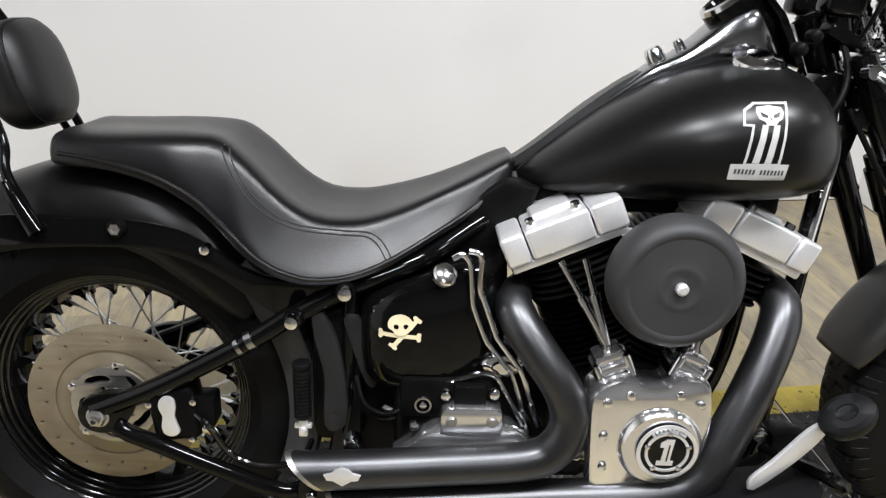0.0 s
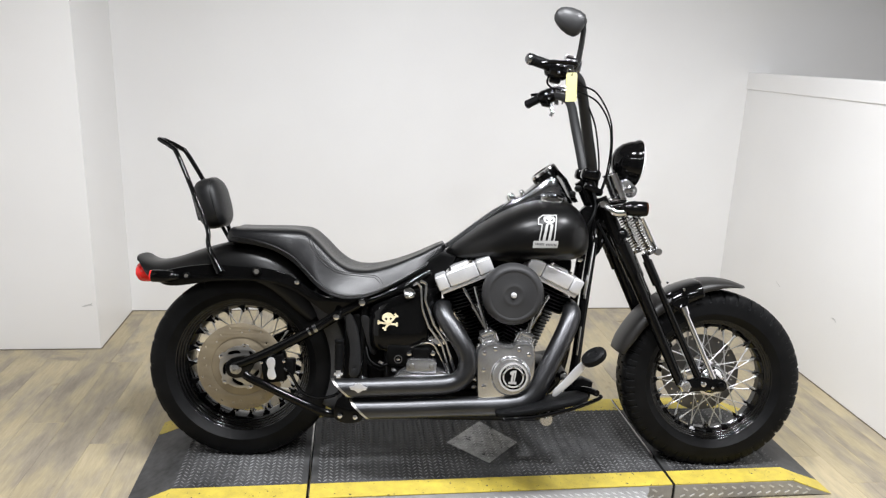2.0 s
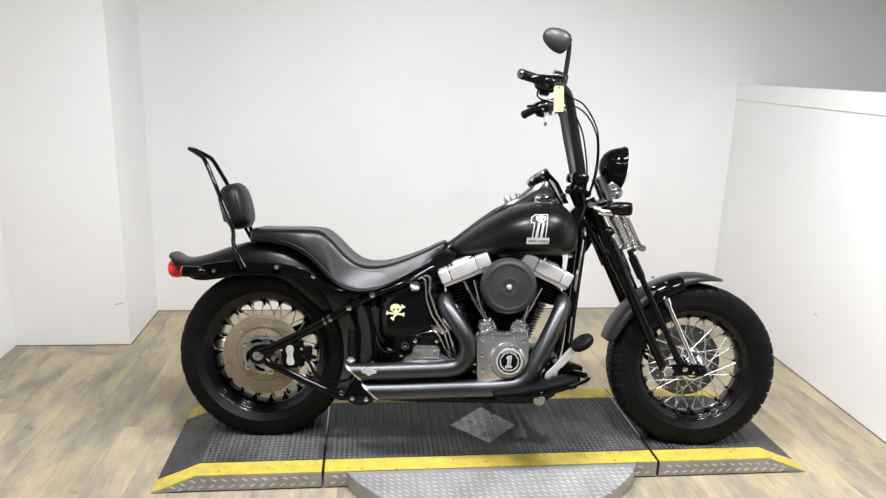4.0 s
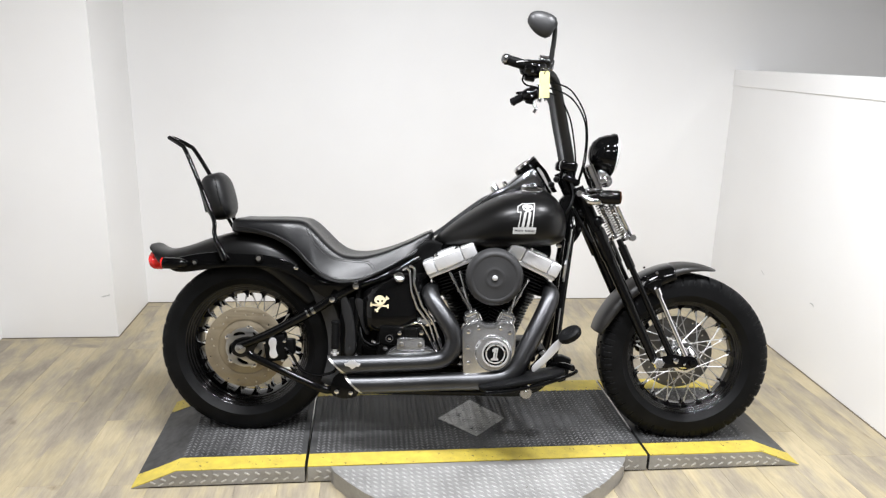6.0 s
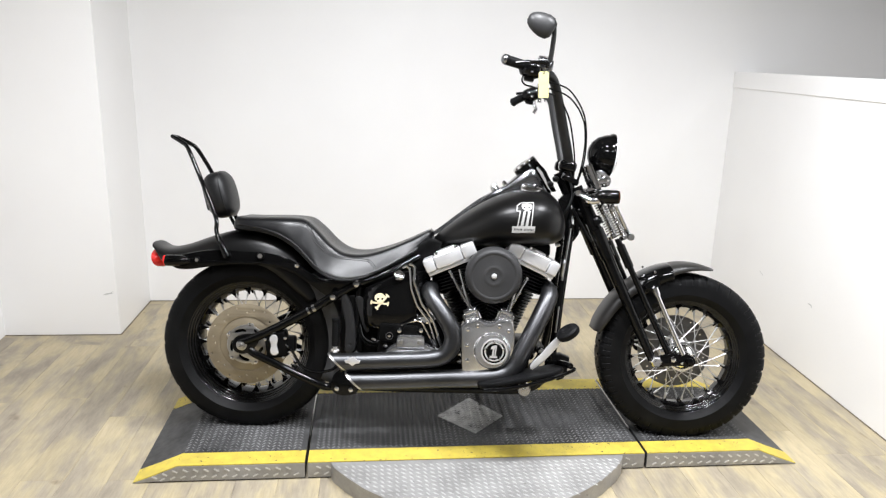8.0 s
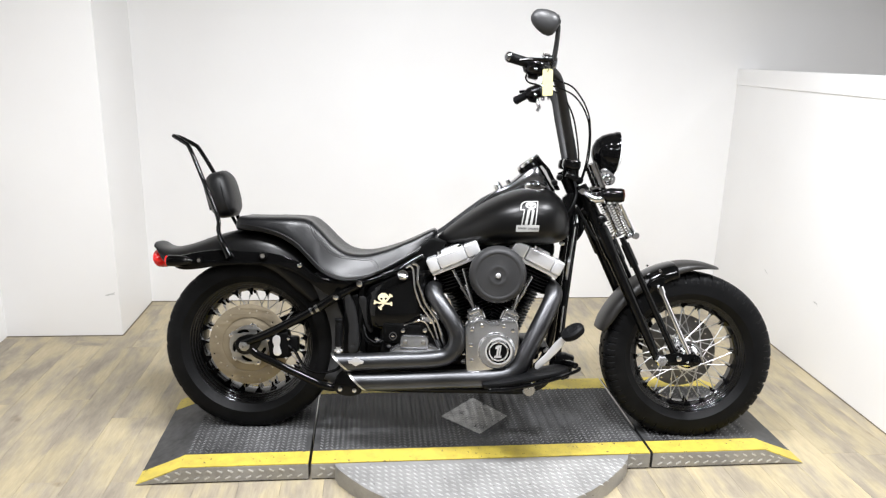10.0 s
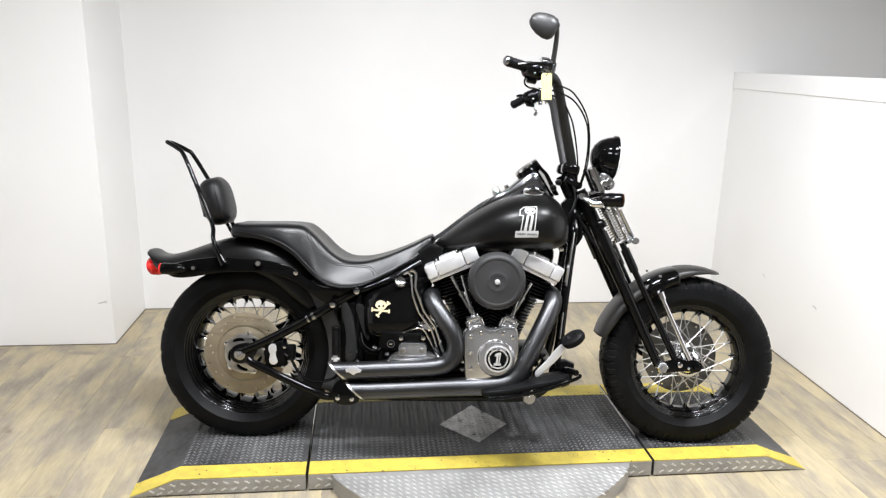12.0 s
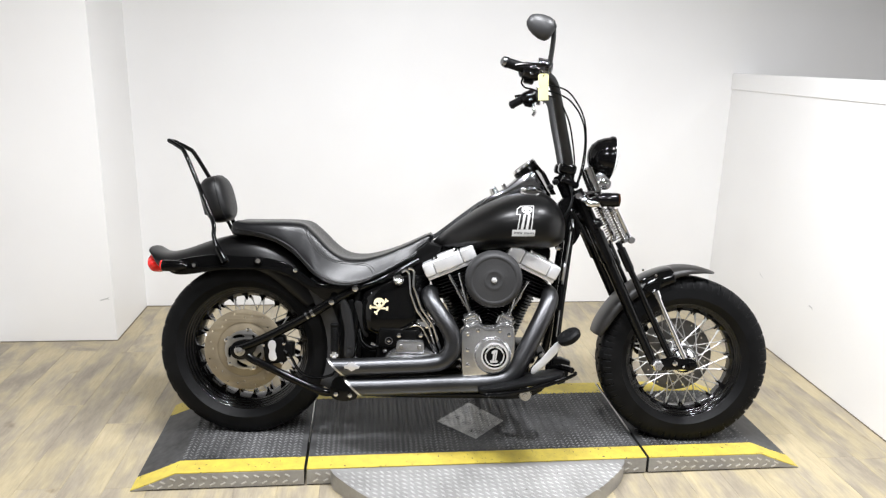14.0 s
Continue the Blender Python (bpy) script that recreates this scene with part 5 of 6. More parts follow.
cam_cover = part("cam_cover", bm, ALU, BIKE, "polished aluminium cam cover")
part("cover_dome", lathe(B(), [(0.068, 0.0), (0.066, 0.008), (0.060, 0.014), (0, 0.015)], Y(0.948, -0.274, 0.357), 48), ALU, cam_cover)
badge = part("timer_cover", lathe(B(), [(0, 0.004), (0.0455, 0.004), (0.047, 0.003), (0.048, -0.004), (0, -0.004)], Y(0.955, -0.290, 0.358), 48), GLOSS, cam_cover, "round black timer cover")
part("edge_ring", plate(B(), circle(0, 0, 0.0475, 48), Y(0.955, -0.2945, 0.358), 0.003, [circle(0, 0, 0.0428, 48)], 0.0008), CASTALU, badge, "bright metal edge ring")
part("ring", plate(B(), circle(0, 0, 0.0345, 48), Y(0.955, -0.295, 0.358), 0.003, [circle(0, 0, 0.0312, 48)], 0.0008), CASTALU, badge, "bright metal ring")
for k in range(9):
    bm = B()
    box(bm, (0, 0, 0.0388), (0.0034 + 0.001 * (k % 3 == 1), 0.0012, 0.0042))
    part("lettering_bar", bm, CASTALU, badge, at=Y(0.955, -0.2945, 0.358) @ AX.inverted() @ Matrix.Rotation(radians(-38 + 9.5 * k), 4, "Y"))
FIG = one_shape(0.0, 0.0, 0.046)
part("figure", plate(B(), FIG, Y(0.953, -0.295, 0.358), 0.002), CASTALU, badge, "raised figure one")
part("figure_bar", plate(B(), [(-0.0012, -0.015), (0.0004, -0.015), (0.0036, 0.014), (0.002, 0.014)], Y(0.955, -0.2965, 0.358), 0.002), GLOSS, badge)
for k in range(5):
    a = radians(90 + 72 * k)
    bolt(0.955 + 0.0345 * math.cos(a), -0.297, 0.358 + 0.0345 * math.sin(a), 0.0042, 0.003, badge)
for x, z in ((0.858, 0.432), (0.894, 0.446), (0.972, 0.447), (1.006, 0.432), (0.857, 0.374), (0.860, 0.318), (1.003, 0.360), (0.976, 0.300)):
    bolt(x, -0.274, z, 0.0075, 0.008, cam_cover)
for x, z in ((0.835, 0.328), (0.832, 0.298), (0.845, 0.30), (0.826, 0.41)):
    bolt(x, -0.205, z, 0.011, 0.016, BIKE, ALU, "oil_fitting_cap")
bm = B()
lathe(bm, [(0, 0.03), (0.024, 0.03), (0.03, 0.022), (0.032, -0.05), (0, -0.05)], Y(0.80, -0.15, 0.315), 24)
part("oil_filter", bm, BLACKMETAL, BIKE)

# air cleaner
bm = B()
lathe(bm, [(0, 0.1205), (0.010, 0.1208), (0.020, 0.1222), (0.027, 0.1248), (0.032, 0.1252), (0.036, 0.1240), (0.040, 0.1232), (0.060, 0.1230), (0.076, 0.1226), (0.0795, 0.1242), (0.083, 0.1248), (0.0875, 0.1236), (0.093, 0.1195), (0.0985, 0.1120), (0.1025, 0.100), (0.1035, 0.090), (0.1030, 0.075), (0.101, 0.07), (0, 0.07)], Y(0.945, -0.165, 0.630), 72)
filt = part("air_cleaner", bm, WRINKLE, BIKE, "round dark grey air cleaner cover", sharp=25)
bm = B()
lathe(bm, [(0, 0.012), (0.006, 0.011), (0.0095, 0.007), (0.0098, 0), (0, 0)], Y(0.945, -0.287, 0.630), 16)
part("cover_bolt", bm, CASTALU, filt, "bright metal centre bolt")
part("backplate", lathe(B(), [(0, 0.072), (0.094, 0.072), (0.096, 0.062), (0.085, 0.05), (0.045, 0.03), (0, 0.03)], Y(0.945, -0.165, 0.630), 48), BLACKMETAL, filt)
bm = B()
box(bm, (0.94, -0.07, 0.60), (0.08, 0.14, 0.09), bevel=0.02)
part("carburettor", bm, ALU, BIKE)

# exhaust
def exhaust(line, r, y, tip_x):
    """A heat-shielded pipe with a slash-cut open end."""
    pts = [(x, yy, z) for x, yy, z in line]
    dense = spline(pts, 8)
    bm = B()
    n, rings, up = 20, [], None
    for i, q in enumerate(dense):
        ahead = (dense[min(i + 1, len(dense) - 1)] - dense[max(i - 1, 0)]).normalized()
        up = Vector((0, 1, 0)) if up is None else up
        up = (up - ahead * up.dot(ahead)).normalized()
        side = ahead.cross(up)
        ring = []
        for k in range(n):
            a = 2 * math.pi * k / n
            off = up * math.cos(a) + side * math.sin(a)
            p = q + off * r * min(1.0, 0.80 + 0.9 * i / len(dense))
            ring.append(p)
        rings.append(ring)
    q = dense[-1]
    cut = lambda p: Vector((tip_x - 1.05 * (p.z - q.z), p.y, p.z - (q.x - tip_x) * 0.0))
    outer = [cut(p) for p in rings[-1]]
    inner = [cut(q + (p - q) * 0.93) for p in rings[-1]]
    deep = [p + Vector((0.10, 0, 0.004)) for p in inner]
    loft(bm, rings + [outer], caps=False)
    pipe = part("exhaust_pipe", bm, PIPE, BIKE, "satin grey heat-shielded exhaust pipe", sharp=60)
    bm = B()
    loft(bm, [outer, inner, deep], caps=False)
    bm.faces.new([v for v in bm.verts][2 * n:3 * n])
    part("pipe_inside", bm, BLACKMETAL, pipe)
    bm = B()
    lip0, lip1 = [cut(q + (p - q) * 1.012) for p in rings[-1]], [cut(q + (p - q) * 0.90) for p in rings[-1]]
    loft(bm, [[p + Vector((0.010, 0, 0)) for p in lip0], lip0, lip1, [p + Vector((0.006, 0, 0)) for p in lip1]], caps=False)
    part("tip_ring", bm, STEEL, pipe, "bare steel slash-cut tip")
    return pipe


up_pipe = exhaust([(0.765, -0.06, 0.552), (0.730, -0.12, 0.560), (0.714, -0.175, 0.556), (0.727, -0.210, 0.530), (0.760, -0.236, 0.486), (0.792, -0.250, 0.440), (0.806, -0.256, 0.392), (0.790, -0.262, 0.346), (0.738, -0.265, 0.318), (0.58, -0.268, 0.306), (0.45, -0.27, 0.298), (0.40, -0.27, 0.2955)], 0.0320, -0.27, 0.385)
exhaust([(1.125, -0.06, 0.572), (1.150, -0.11, 0.574), (1.162, -0.158, 0.556), (1.143, -0.196, 0.510), (1.100, -0.232, 0.428), (1.058, -0.254, 0.345), (1.030, -0.261, 0.296), (0.985, -0.264, 0.264), (0.90, -0.265, 0.251), (0.783, -0.265, 0.244), (0.581, -0.268, 0.231), (0.47, -0.27, 0.2255)], 0.0335, -0.27, 0.448)
bm = B()
plate(bm, [(0.418, 0.309), (0.430, 0.312), (0.436, 0.319), (0.446, 0.322), (0.456, 0.319), (0.462, 0.312), (0.474, 0.309), (0.470, 0.301), (0.460, 0.300), (0.446, 0.291), (0.432, 0.300), (0.422, 0.301)], Y(0, -0.301, 0), 0.005, (), 0.001)
part("maker_plate", bm, CASTALU, up_pipe, "small chrome shield plate")
bm = B()
tube(bm, [(0.53, -0.2, 0.27), (0.60, -0.2, 0.272), (0.66, -0.2, 0.275)], 0.005, 8)
part("pipe_bracket", bm, CHROME, BIKE)

# floorboards, brake pedal, stand
for s in (-1, 1):
    bm = B()
    plate(bm, [(0.905, -0.315), (0.93, -0.338), (1.00, -0.352), (1.14, -0.352), (1.19, -0.335), (1.205, -0.305), (1.19, -0.255), (1.10, -0.235), (0.96, -0.235), (0.915, -0.262)], Matrix.Translation((0, 0, 0)), 0.018, (), 0.006, 4)
    bmesh.ops.transform(bm, matrix=Matrix.Translation((0.93, 0, 0.243)) @ Matrix.Rotation(radians(-13), 4, "Y") @ Matrix.Translation((-0.93, 0, 0)), verts=bm.verts)
    if s > 0:
        bmesh.ops.scale(bm, vec=(1, -1, 1), verts=bm.verts)
    board = part("footboard", bm, RUBBER, BIKE, "black rubber footboard")
    bm = B()
    tube(bm, [(1.16, s * 0.19, 0.30), (1.205, s * 0.29, 0.322), (1.225, s * 0.335, 0.325)], 0.011, 10)
    tube(bm, [(0.92, s * 0.355, 0.232), (1.02, s * 0.362, 0.246), (1.13, s * 0.362, 0.275), (1.22, s * 0.352, 0.308), (1.238, s * 0.34, 0.318)], 0.0065, 8)
    part("board_rail", bm, GLOSS, board, "black bent footboard rail")
    bm = B()
    lathe(bm, [(0, 0.022), (0.008, 0.022), (0.009, 0.018), (0.020, 0.018), (0.023, 0.012), (0.023, -0.02), (0, -0.02)], Y(1.065, s * 0.315, 0.230), 20)
    part("board_mount", bm, ALU, board, "round bare metal mount")
bm = B()
plate(bm, [(1.094, 0.304), (1.135, 0.340), (1.168, 0.376), (1.185, 0.400), (1.190, 0.416), (1.178, 0.418), (1.157, 0.398), (1.120, 0.352), (1.09, 0.320)], Y(0, -0.305, 0), 0.010, (), 0.003, 3)
pedal = part("brake_pedal", bm, CASTALU, BIKE, "bare metal foot brake lever")
bm = B()
lathe(bm, [(0, 0.010), (0.012, 0.011), (0.014, 0.0125), (0.026, 0.0125), (0.034, 0.008), (0.036, 0.0), (0.034, -0.010), (0.028, -0.014), (0, -0.014)], Matrix.Translation((1.212, -0.318, 0.442)) @ Matrix.Rotation(radians(33), 4, "Y").inverted() @ Matrix.Rotation(radians(24), 4, "X") @ Matrix.Diagonal((1.22, 0.92, 1.15, 1)), 28)
part("pedal_pad", bm, RUBBER, pedal, "ribbed black rubber pedal pad")
bm = B()
tube(bm, [(1.13, -0.14, 0.345), (1.10, -0.20, 0.34), (1.09, -0.25, 0.335)], 0.013, 10)
tube(bm, [(1.10, -0.13, 0.22), (1.16, -0.16, 0.25), (1.20, -0.17, 0.30)], 0.012, 10)
tube(bm, [(1.132, -0.12, 0.352), (1.132, -0.222, 0.350)], 0.016, 12)
plate(bm, [(1.186, 0.318), (1.212, 0.322), (1.238, 0.312), (1.232, 0.268), (1.222, 0.244), (1.206, 0.238), (1.194, 0.252)], Y(0, -0.158, 0), 0.05, (), 0.008)
part("board_bracket", bm, BLACKMETAL, BIKE)
bolt(1.132, -0.222, 0.350, 0.013, 0.012)
bm = B()
tube(bm, [(0.98, 0.15, 0.175), (0.95, 0.21, 0.13), (0.92, 0.268, 0.062), (0.905, 0.277, 0.057)], (0.013, 0.010), 10)
part("side_stand", bm, BLACKMETAL, BIKE, "black side stand")

# springer fork
def along(a, b, t):
    return Vector(a).lerp(Vector(b), t)


for s in (-1, 1):
    bm = B()
    a, b = (1.258, s * 0.088, 0.958), (1.572, s * 0.118, 0.308)
    tube(bm, [a, along(a, b, 0.3), b], (0.020, 0.0225, 0.0235, 0.0205, 0.016), 16)
    tube(bm, [along(a, b, 0.10), along(a, b, 0.28)], 0.0245, 16)
    lathe(bm, [(0.0, 0.024), (0.010, 0.022), (0.018, 0.015), (0.0225, 0.004), (0.0225, -0.012), (0, -0.012)], Matrix.Translation((1.336, s * 0.104, 0.830)) @ Matrix.Rotation(radians(-26), 4, "Y"), 20)
    part("fork_leg", bm, GLOSS, BIKE, "gloss black rigid springer fork leg")
    bm = B()
    c, d = (1.356, s * 0.100, 0.892), (1.638, s * 0.122, 0.322)
    tube(bm, [along(c, d, 0.22), d], (0.011, 0.0135), 12)
    part("spring_leg", bm, GLOSS, BIKE, "gloss black sprung fork leg")
    bm = B()
    plate(bm, [(1.566, 0.300), (1.58, 0.318), (1.62, 0.330), (1.645, 0.336), (1.67, 0.328), (1.70, 0.330), (1.722, 0.322), (1.726, 0.304), (1.708, 0.293), (1.67, 0.296), (1.62, 0.292), (1.585, 0.288)], Y(0, s * 0.136, 0), 0.016, (), 0.005, 3)
    part("rocker_arm", bm, GLOSS, BIKE, "black fork rocker arm")
    p0, p1 = Vector((1.380 + s * -0.014, s * 0.03 - 0.012, 0.893)), Vector((1.440 + s * -0.014, s * 0.03 - 0.012, 0.776))
    bm = B()
    ax = (p1 - p0).normalized()
    u = ax.orthogonal().normalized()
    v = ax.cross(u)
    turns = 13
    tube(bm, [p0.lerp(p1, i / (turns * 12)) + (u * math.cos(2 * math.pi * i / 12) + v * math.sin(2 * math.pi * i / 12)) * 0.0180 for i in range(turns * 12 + 1)], 0.0031, 6, 1)
    part("spring", bm, CHROME, BIKE, "chrome fork coil spring")
    bm = B()
    tube(bm, [p0 - ax * 0.012, p1 + ax * 0.012], 0.008, 10)
    lathe(bm, [(0, 0.006), (0.026, 0.006), (0.026, -0.006), (0, -0.006)], Matrix.Translation(p1 + ax * 0.008) @ ax.to_track_quat("Z", "Y").to_matrix().to_4x4(), 18)
    tube(bm, [(1.418, s * 0.055, 0.890), (1.476, s * 0.055, 0.778), (1.482, s * 0.055, 0.770)], 0.0075, 10)
    lathe(bm, [(0, 0.012), (0.012, 0.012), (0.014, 0.006), (0.014, -0.01), (0, -0.01)], Y(1.480, s * 0.060, 0.772), 14)
    part("spring_rod", bm, CHROME, BIKE, "chrome spring guide rod")
    bm = B()
    q0, q1 = Vector((1.306, s * 0.045, 1.042)), Vector((1.344, s * 0.045, 0.958))
    ax = (q1 - q0).normalized()
    tube(bm, [q0, q1], 0.0185, 18, caps=True)
    for f in (0.0, 0.16, 0.30, 0.44, 0.58, 0.72, 0.88):
        c = q0.lerp(q1, f)
        tube(bm, [c, c + ax * 0.006], 0.0205, 18)
    part("damper", bm, CHROME, BIKE, "bright metal steering damper tube")
    bm = B()
    tube(bm, [(1.335, s * 0.107, 0.798), (1.385, s * 0.110, 0.695)], 0.0275, 18)
    part("leg_sleeve", bm, GLOSS, BIKE, "black fork leg sleeve")
    bm = B()
    tube(bm, [(1.430, s * 0.105, 0.742), (1.470, s * 0.108, 0.660)], 0.0165, 12)
    part("spring_leg_sleeve", bm, GLOSS, BIKE)
    for x0, z0 in ((1.334, 0.800), (1.360, 0.746), (1.384, 0.697)):
        bm = B()
        tube(bm, [(x0, s * 0.108, z0), (x0 + 0.0012, s * 0.108, z0 - 0.0024)], 0.0283, 18)
        part("sleeve_ring", bm, GLOSS, BIKE)
bm = B()
lathe(bm, [(0.0215, -0.02), (0.0215, 0.012), (0.017, 0.016), (0.009, 0.016), (0.008, 0.020), (0, 0.020)], Y(1.580, -0.142, 0.306), 6)
part("pivot_nut", bm, ALU, BIKE, "large bare metal hexagon nut")
bm = B()
lathe(bm, [(0, 0.042), (0.022, 0.042), (0.027, 0.036), (0.030, 0.020), (0.044, 0.012), (0.050, 0.004), (0.052, -0.01), (0, -0.01)], Y(0, -0.05, 0), 32)
hub = part("hub_cover", bm, CHROME, front, "chrome wheel hub cover")
for k in range(5):
    a = 2 * math.pi * (k + 0.3) / 5
    bolt(0.037 * math.cos(a), -0.064, 0.037 * math.sin(a), 0.0055, 0.006, hub)
bolt(1.643, -0.142, 0.317, 0.0115, 0.014, BIKE, CHROME, "rocker_bolt")
bolt(1.708, -0.142, 0.311, 0.0145, 0.016, BIKE, GLOSS, "front_axle_cap")
bolt(1.676, -0.142, 0.305, 0.006, 0.012, BIKE, CHROME, "rocker_bolt")
for cx, cz, lx, ly, lz, deg, name in ((1.236, 0.985, 0.07, 0.15, 0.024, 26, "upper_yoke"), (1.300, 0.850, 0.08, 0.19, 0.03, 26, "lower_yoke"), (1.345, 0.925, 0.13, 0.19, 0.018, -12, "spring_yoke")):
    bm = B()
    box(bm, (cx, 0, cz), (lx, ly, lz), Matrix.Rotation(radians(deg), 4, "Y"), 0.007)
    part(name, bm, GLOSS, BIKE, "black fork yoke")
bm = B()
for s in (-1, 1):
    box(bm, (1.362, s * 0.05, 0.985), (0.04, 0.022, 0.03), Matrix.Rotation(radians(-30), 4, "Y"), 0.006)
    box(bm, (1.330, s * 0.04, 0.950), (0.06, 0.03, 0.016), Matrix.Rotation(radians(-10), 4, "Y"), 0.005)
tube(bm, [(1.35, -0.06, 0.975), (1.35, 0.06, 0.975)], 0.011, 10)
part("lamp_bracket", bm, CHROME, BIKE, "chrome headlamp bracket")
for s in (-1, 1):
    bm = B()
    plate(bm, [(1.338, 1.000), (1.345, 1.022), (1.362, 1.020), (1.384, 1.002), (1.394, 0.986), (1.386, 0.967), (1.364, 0.962), (1.346, 0.974)], Y(0, s * 0.047, 0), 0.007, [circle(1.357, 1.003, 0.006, 12)], 0.002, 3)
    ear = part("lamp_ear", bm, ALU, BIKE, "chrome headlamp mounting ear")
    bolt(1.371, s * 0.047 - 0.005 if s < 0 else s * 0.047, 0.981, 0.0095, 0.010, ear)

# headlamp, front signals
m = Matrix.Translation((1.401, 0, 1.084)) @ Matrix.Rotation(radians(96), 4, "Y")
bm = B()
lathe(bm, [(0.079, 0.0), (0.082, -0.004), (0.081, -0.014), (0.078, -0.018), (0.074, -0.035), (0.062, -0.062), (0.042, -0.082), (0.02, -0.091), (0, -0.093)], m, 36)
lamp = part("headlamp", bm, GLOSS, BIKE, "gloss black bullet headlamp")
bm = B()
lathe(bm, [(0.077, 0.0), (0.070, 0.010), (0.045, 0.019), (0.02, 0.022), (0, 0.023)], m, 36)
part("lens", bm, GLASS, lamp, "clear bright headlamp lens")
bm = B()
lathe(bm, [(0.076, -0.001), (0.0835, 0.002), (0.0845, -0.006), (0.082, -0.012)], m, 36)
part("rim", bm, GLOSS, lamp)
bm = B()
tube(bm, [(1.36, 0, 1.03), (1.345, 0, 0.995)], 0.016, 12)
part("lamp_foot", bm, CHROME, lamp)
for s in (-1, 1):
    bullet("turn_signal", (1.360, s * 0.135, 0.924), -0.088, 0.0265, AMBER)
    bm = B()
    tube(bm, [(1.264, s * 0.115, 0.936), (1.282, s * 0.135, 0.918), (1.303, s * 0.14, 0.907), (1.332, s * 0.137, 0.910)], (0.012, 0.014), 12)
    lathe(bm, [(0, 0.012), (0.011, 0.011), (0.013, 0.005), (0.013, -0.01), (0, -0.01)], Y(1.258, s * 0.12, 0.935), 16)
    part("signal_bracket", bm, CHROME, BIKE, "chrome signal bracket")

# front fender
FC = Vector((1.704, 0, 0.315))
rows = []
for deg, r, w, d in ((166, 0.361, 0.070, 0.026), (158, 0.360, 0.082, 0.036), (145, 0.356, 0.084, 0.04), (132, 0.354, 0.084, 0.044), (120, 0.354, 0.084, 0.046), (108, 0.356, 0.084, 0.044), (98, 0.360, 0.084, 0.038), (90, 0.362, 0.083, 0.030), (82, 0.362, 0.078, 0.022), (76, 0.360, 0.064, 0.015), (71.5, 0.358, 0.03, 0.008)):
    c, s = math.cos(radians(deg)), math.sin(radians(deg))
    rows.append((FC.x + r * c, FC.z + r * s, w, FC.x + (r - d) * c, FC.z + (r - d) * s))
part("front_fender", shell(rows, 18, 2.8), FENDERGREY, BIKE, "matte black bobbed front fender", thick=0.004)
rows = []
for deg in (100, 105, 110, 115, 120, 124):
    c, q = math.cos(radians(deg)), math.sin(radians(deg))
    r, d = 0.361 - 0.00012 * (deg - 100) ** 1.2, 0.052 + 0.0006 * (deg - 100)
    rows.append((FC.x + r * c, FC.z + r * q, 0.088, FC.x + (r - d) * c, FC.z + (r - d) * q))
part("fender_band", shell(rows, 18, 2.8), GLOSS, BIKE, "gloss black band over the fender", thick=0.003)
for s in (-1, 1):
    bm = B()
    plate(bm, [(1.535, 0.588), (1.56, 0.610), (1.588, 0.615), (1.588, 0.590), (1.582, 0.556), (1.572, 0.552), (1.555, 0.572)], Y(0, s * 0.092, 0), 0.008, (), 0.002, 2)
    br = part("fender_bracket", bm, GLOSS, BIKE, "black fender bracket")
    bolt(1.572, s * 0.094, 0.642, 0.005, 0.004, br)
    bm = B()
    tube(bm, [(1.575, s * 0.10, 0.575), (1.585, s * 0.105, 0.548), (1.66, s * 0.128, 0.385), (1.684, s * 0.135, 0.335)], 0.0100, 14)
    tube(bm, [(1.572, s * 0.10, 0.582), (1.582, s * 0.104, 0.556)], 0.0140, 14)
    part("fender_stay", bm, CHROME, BIKE, "chrome fender stay")

# handlebars
bm = B()
tube(bm, [(1.232, -0.05, 1.005), (1.227, -0.062, 1.05), (1.213, -0.09, 1.10), (1.185, -0.14, 1.186), (1.156, -0.20, 1.272), (1.134, -0.245, 1.324), (1.110, -0.285, 1.344), (1.07, -0.325, 1.354), (0.955, -0.375, 1.374)], (0.0195, 0.0192, 0.0188, 0.0172, 0.015, 0.013), 16)
tube(bm, [(1.230, 0.05, 1.005), (1.222, 0.06, 1.056), (1.211, 0.09, 1.128), (1.197, 0.14, 1.221), (1.186, 0.195, 1.306), (1.166, 0.24, 1.336), (1.12, 0.285, 1.346), (1.04, 0.335, 1.318)], (0.0195, 0.0192, 0.0188, 0.0172, 0.015, 0.013), 16)
tube(bm, [(1.225, -0.055, 1.003), (1.225, 0.055, 1.003)], 0.0168, 14)
bars = part("handlebar", bm, BARGREY, BIKE, "tall matte black ape-hanger handlebar", sharp=60)
for s in (-1, 1):
    bm = B()
    box(bm, (1.224, s * 0.058, 1.036), (0.066, 0.050, 0.040), Matrix.Rotation(radians(10), 4, "Y"), 0.012, 3)
    tube(bm, [(1.226, s * 0.055, 1.02), (1.236, s * 0.05, 0.985)], 0.020, 16)
    part("bar_clamp", bm, GLOSS, bars)
for x, y, z in ((1.160, -0.07, 0.965), (1.178, -0.075, 0.985)):
    bolt(x, y, z, 0.012, 0.02, bars, BLACKMETAL)


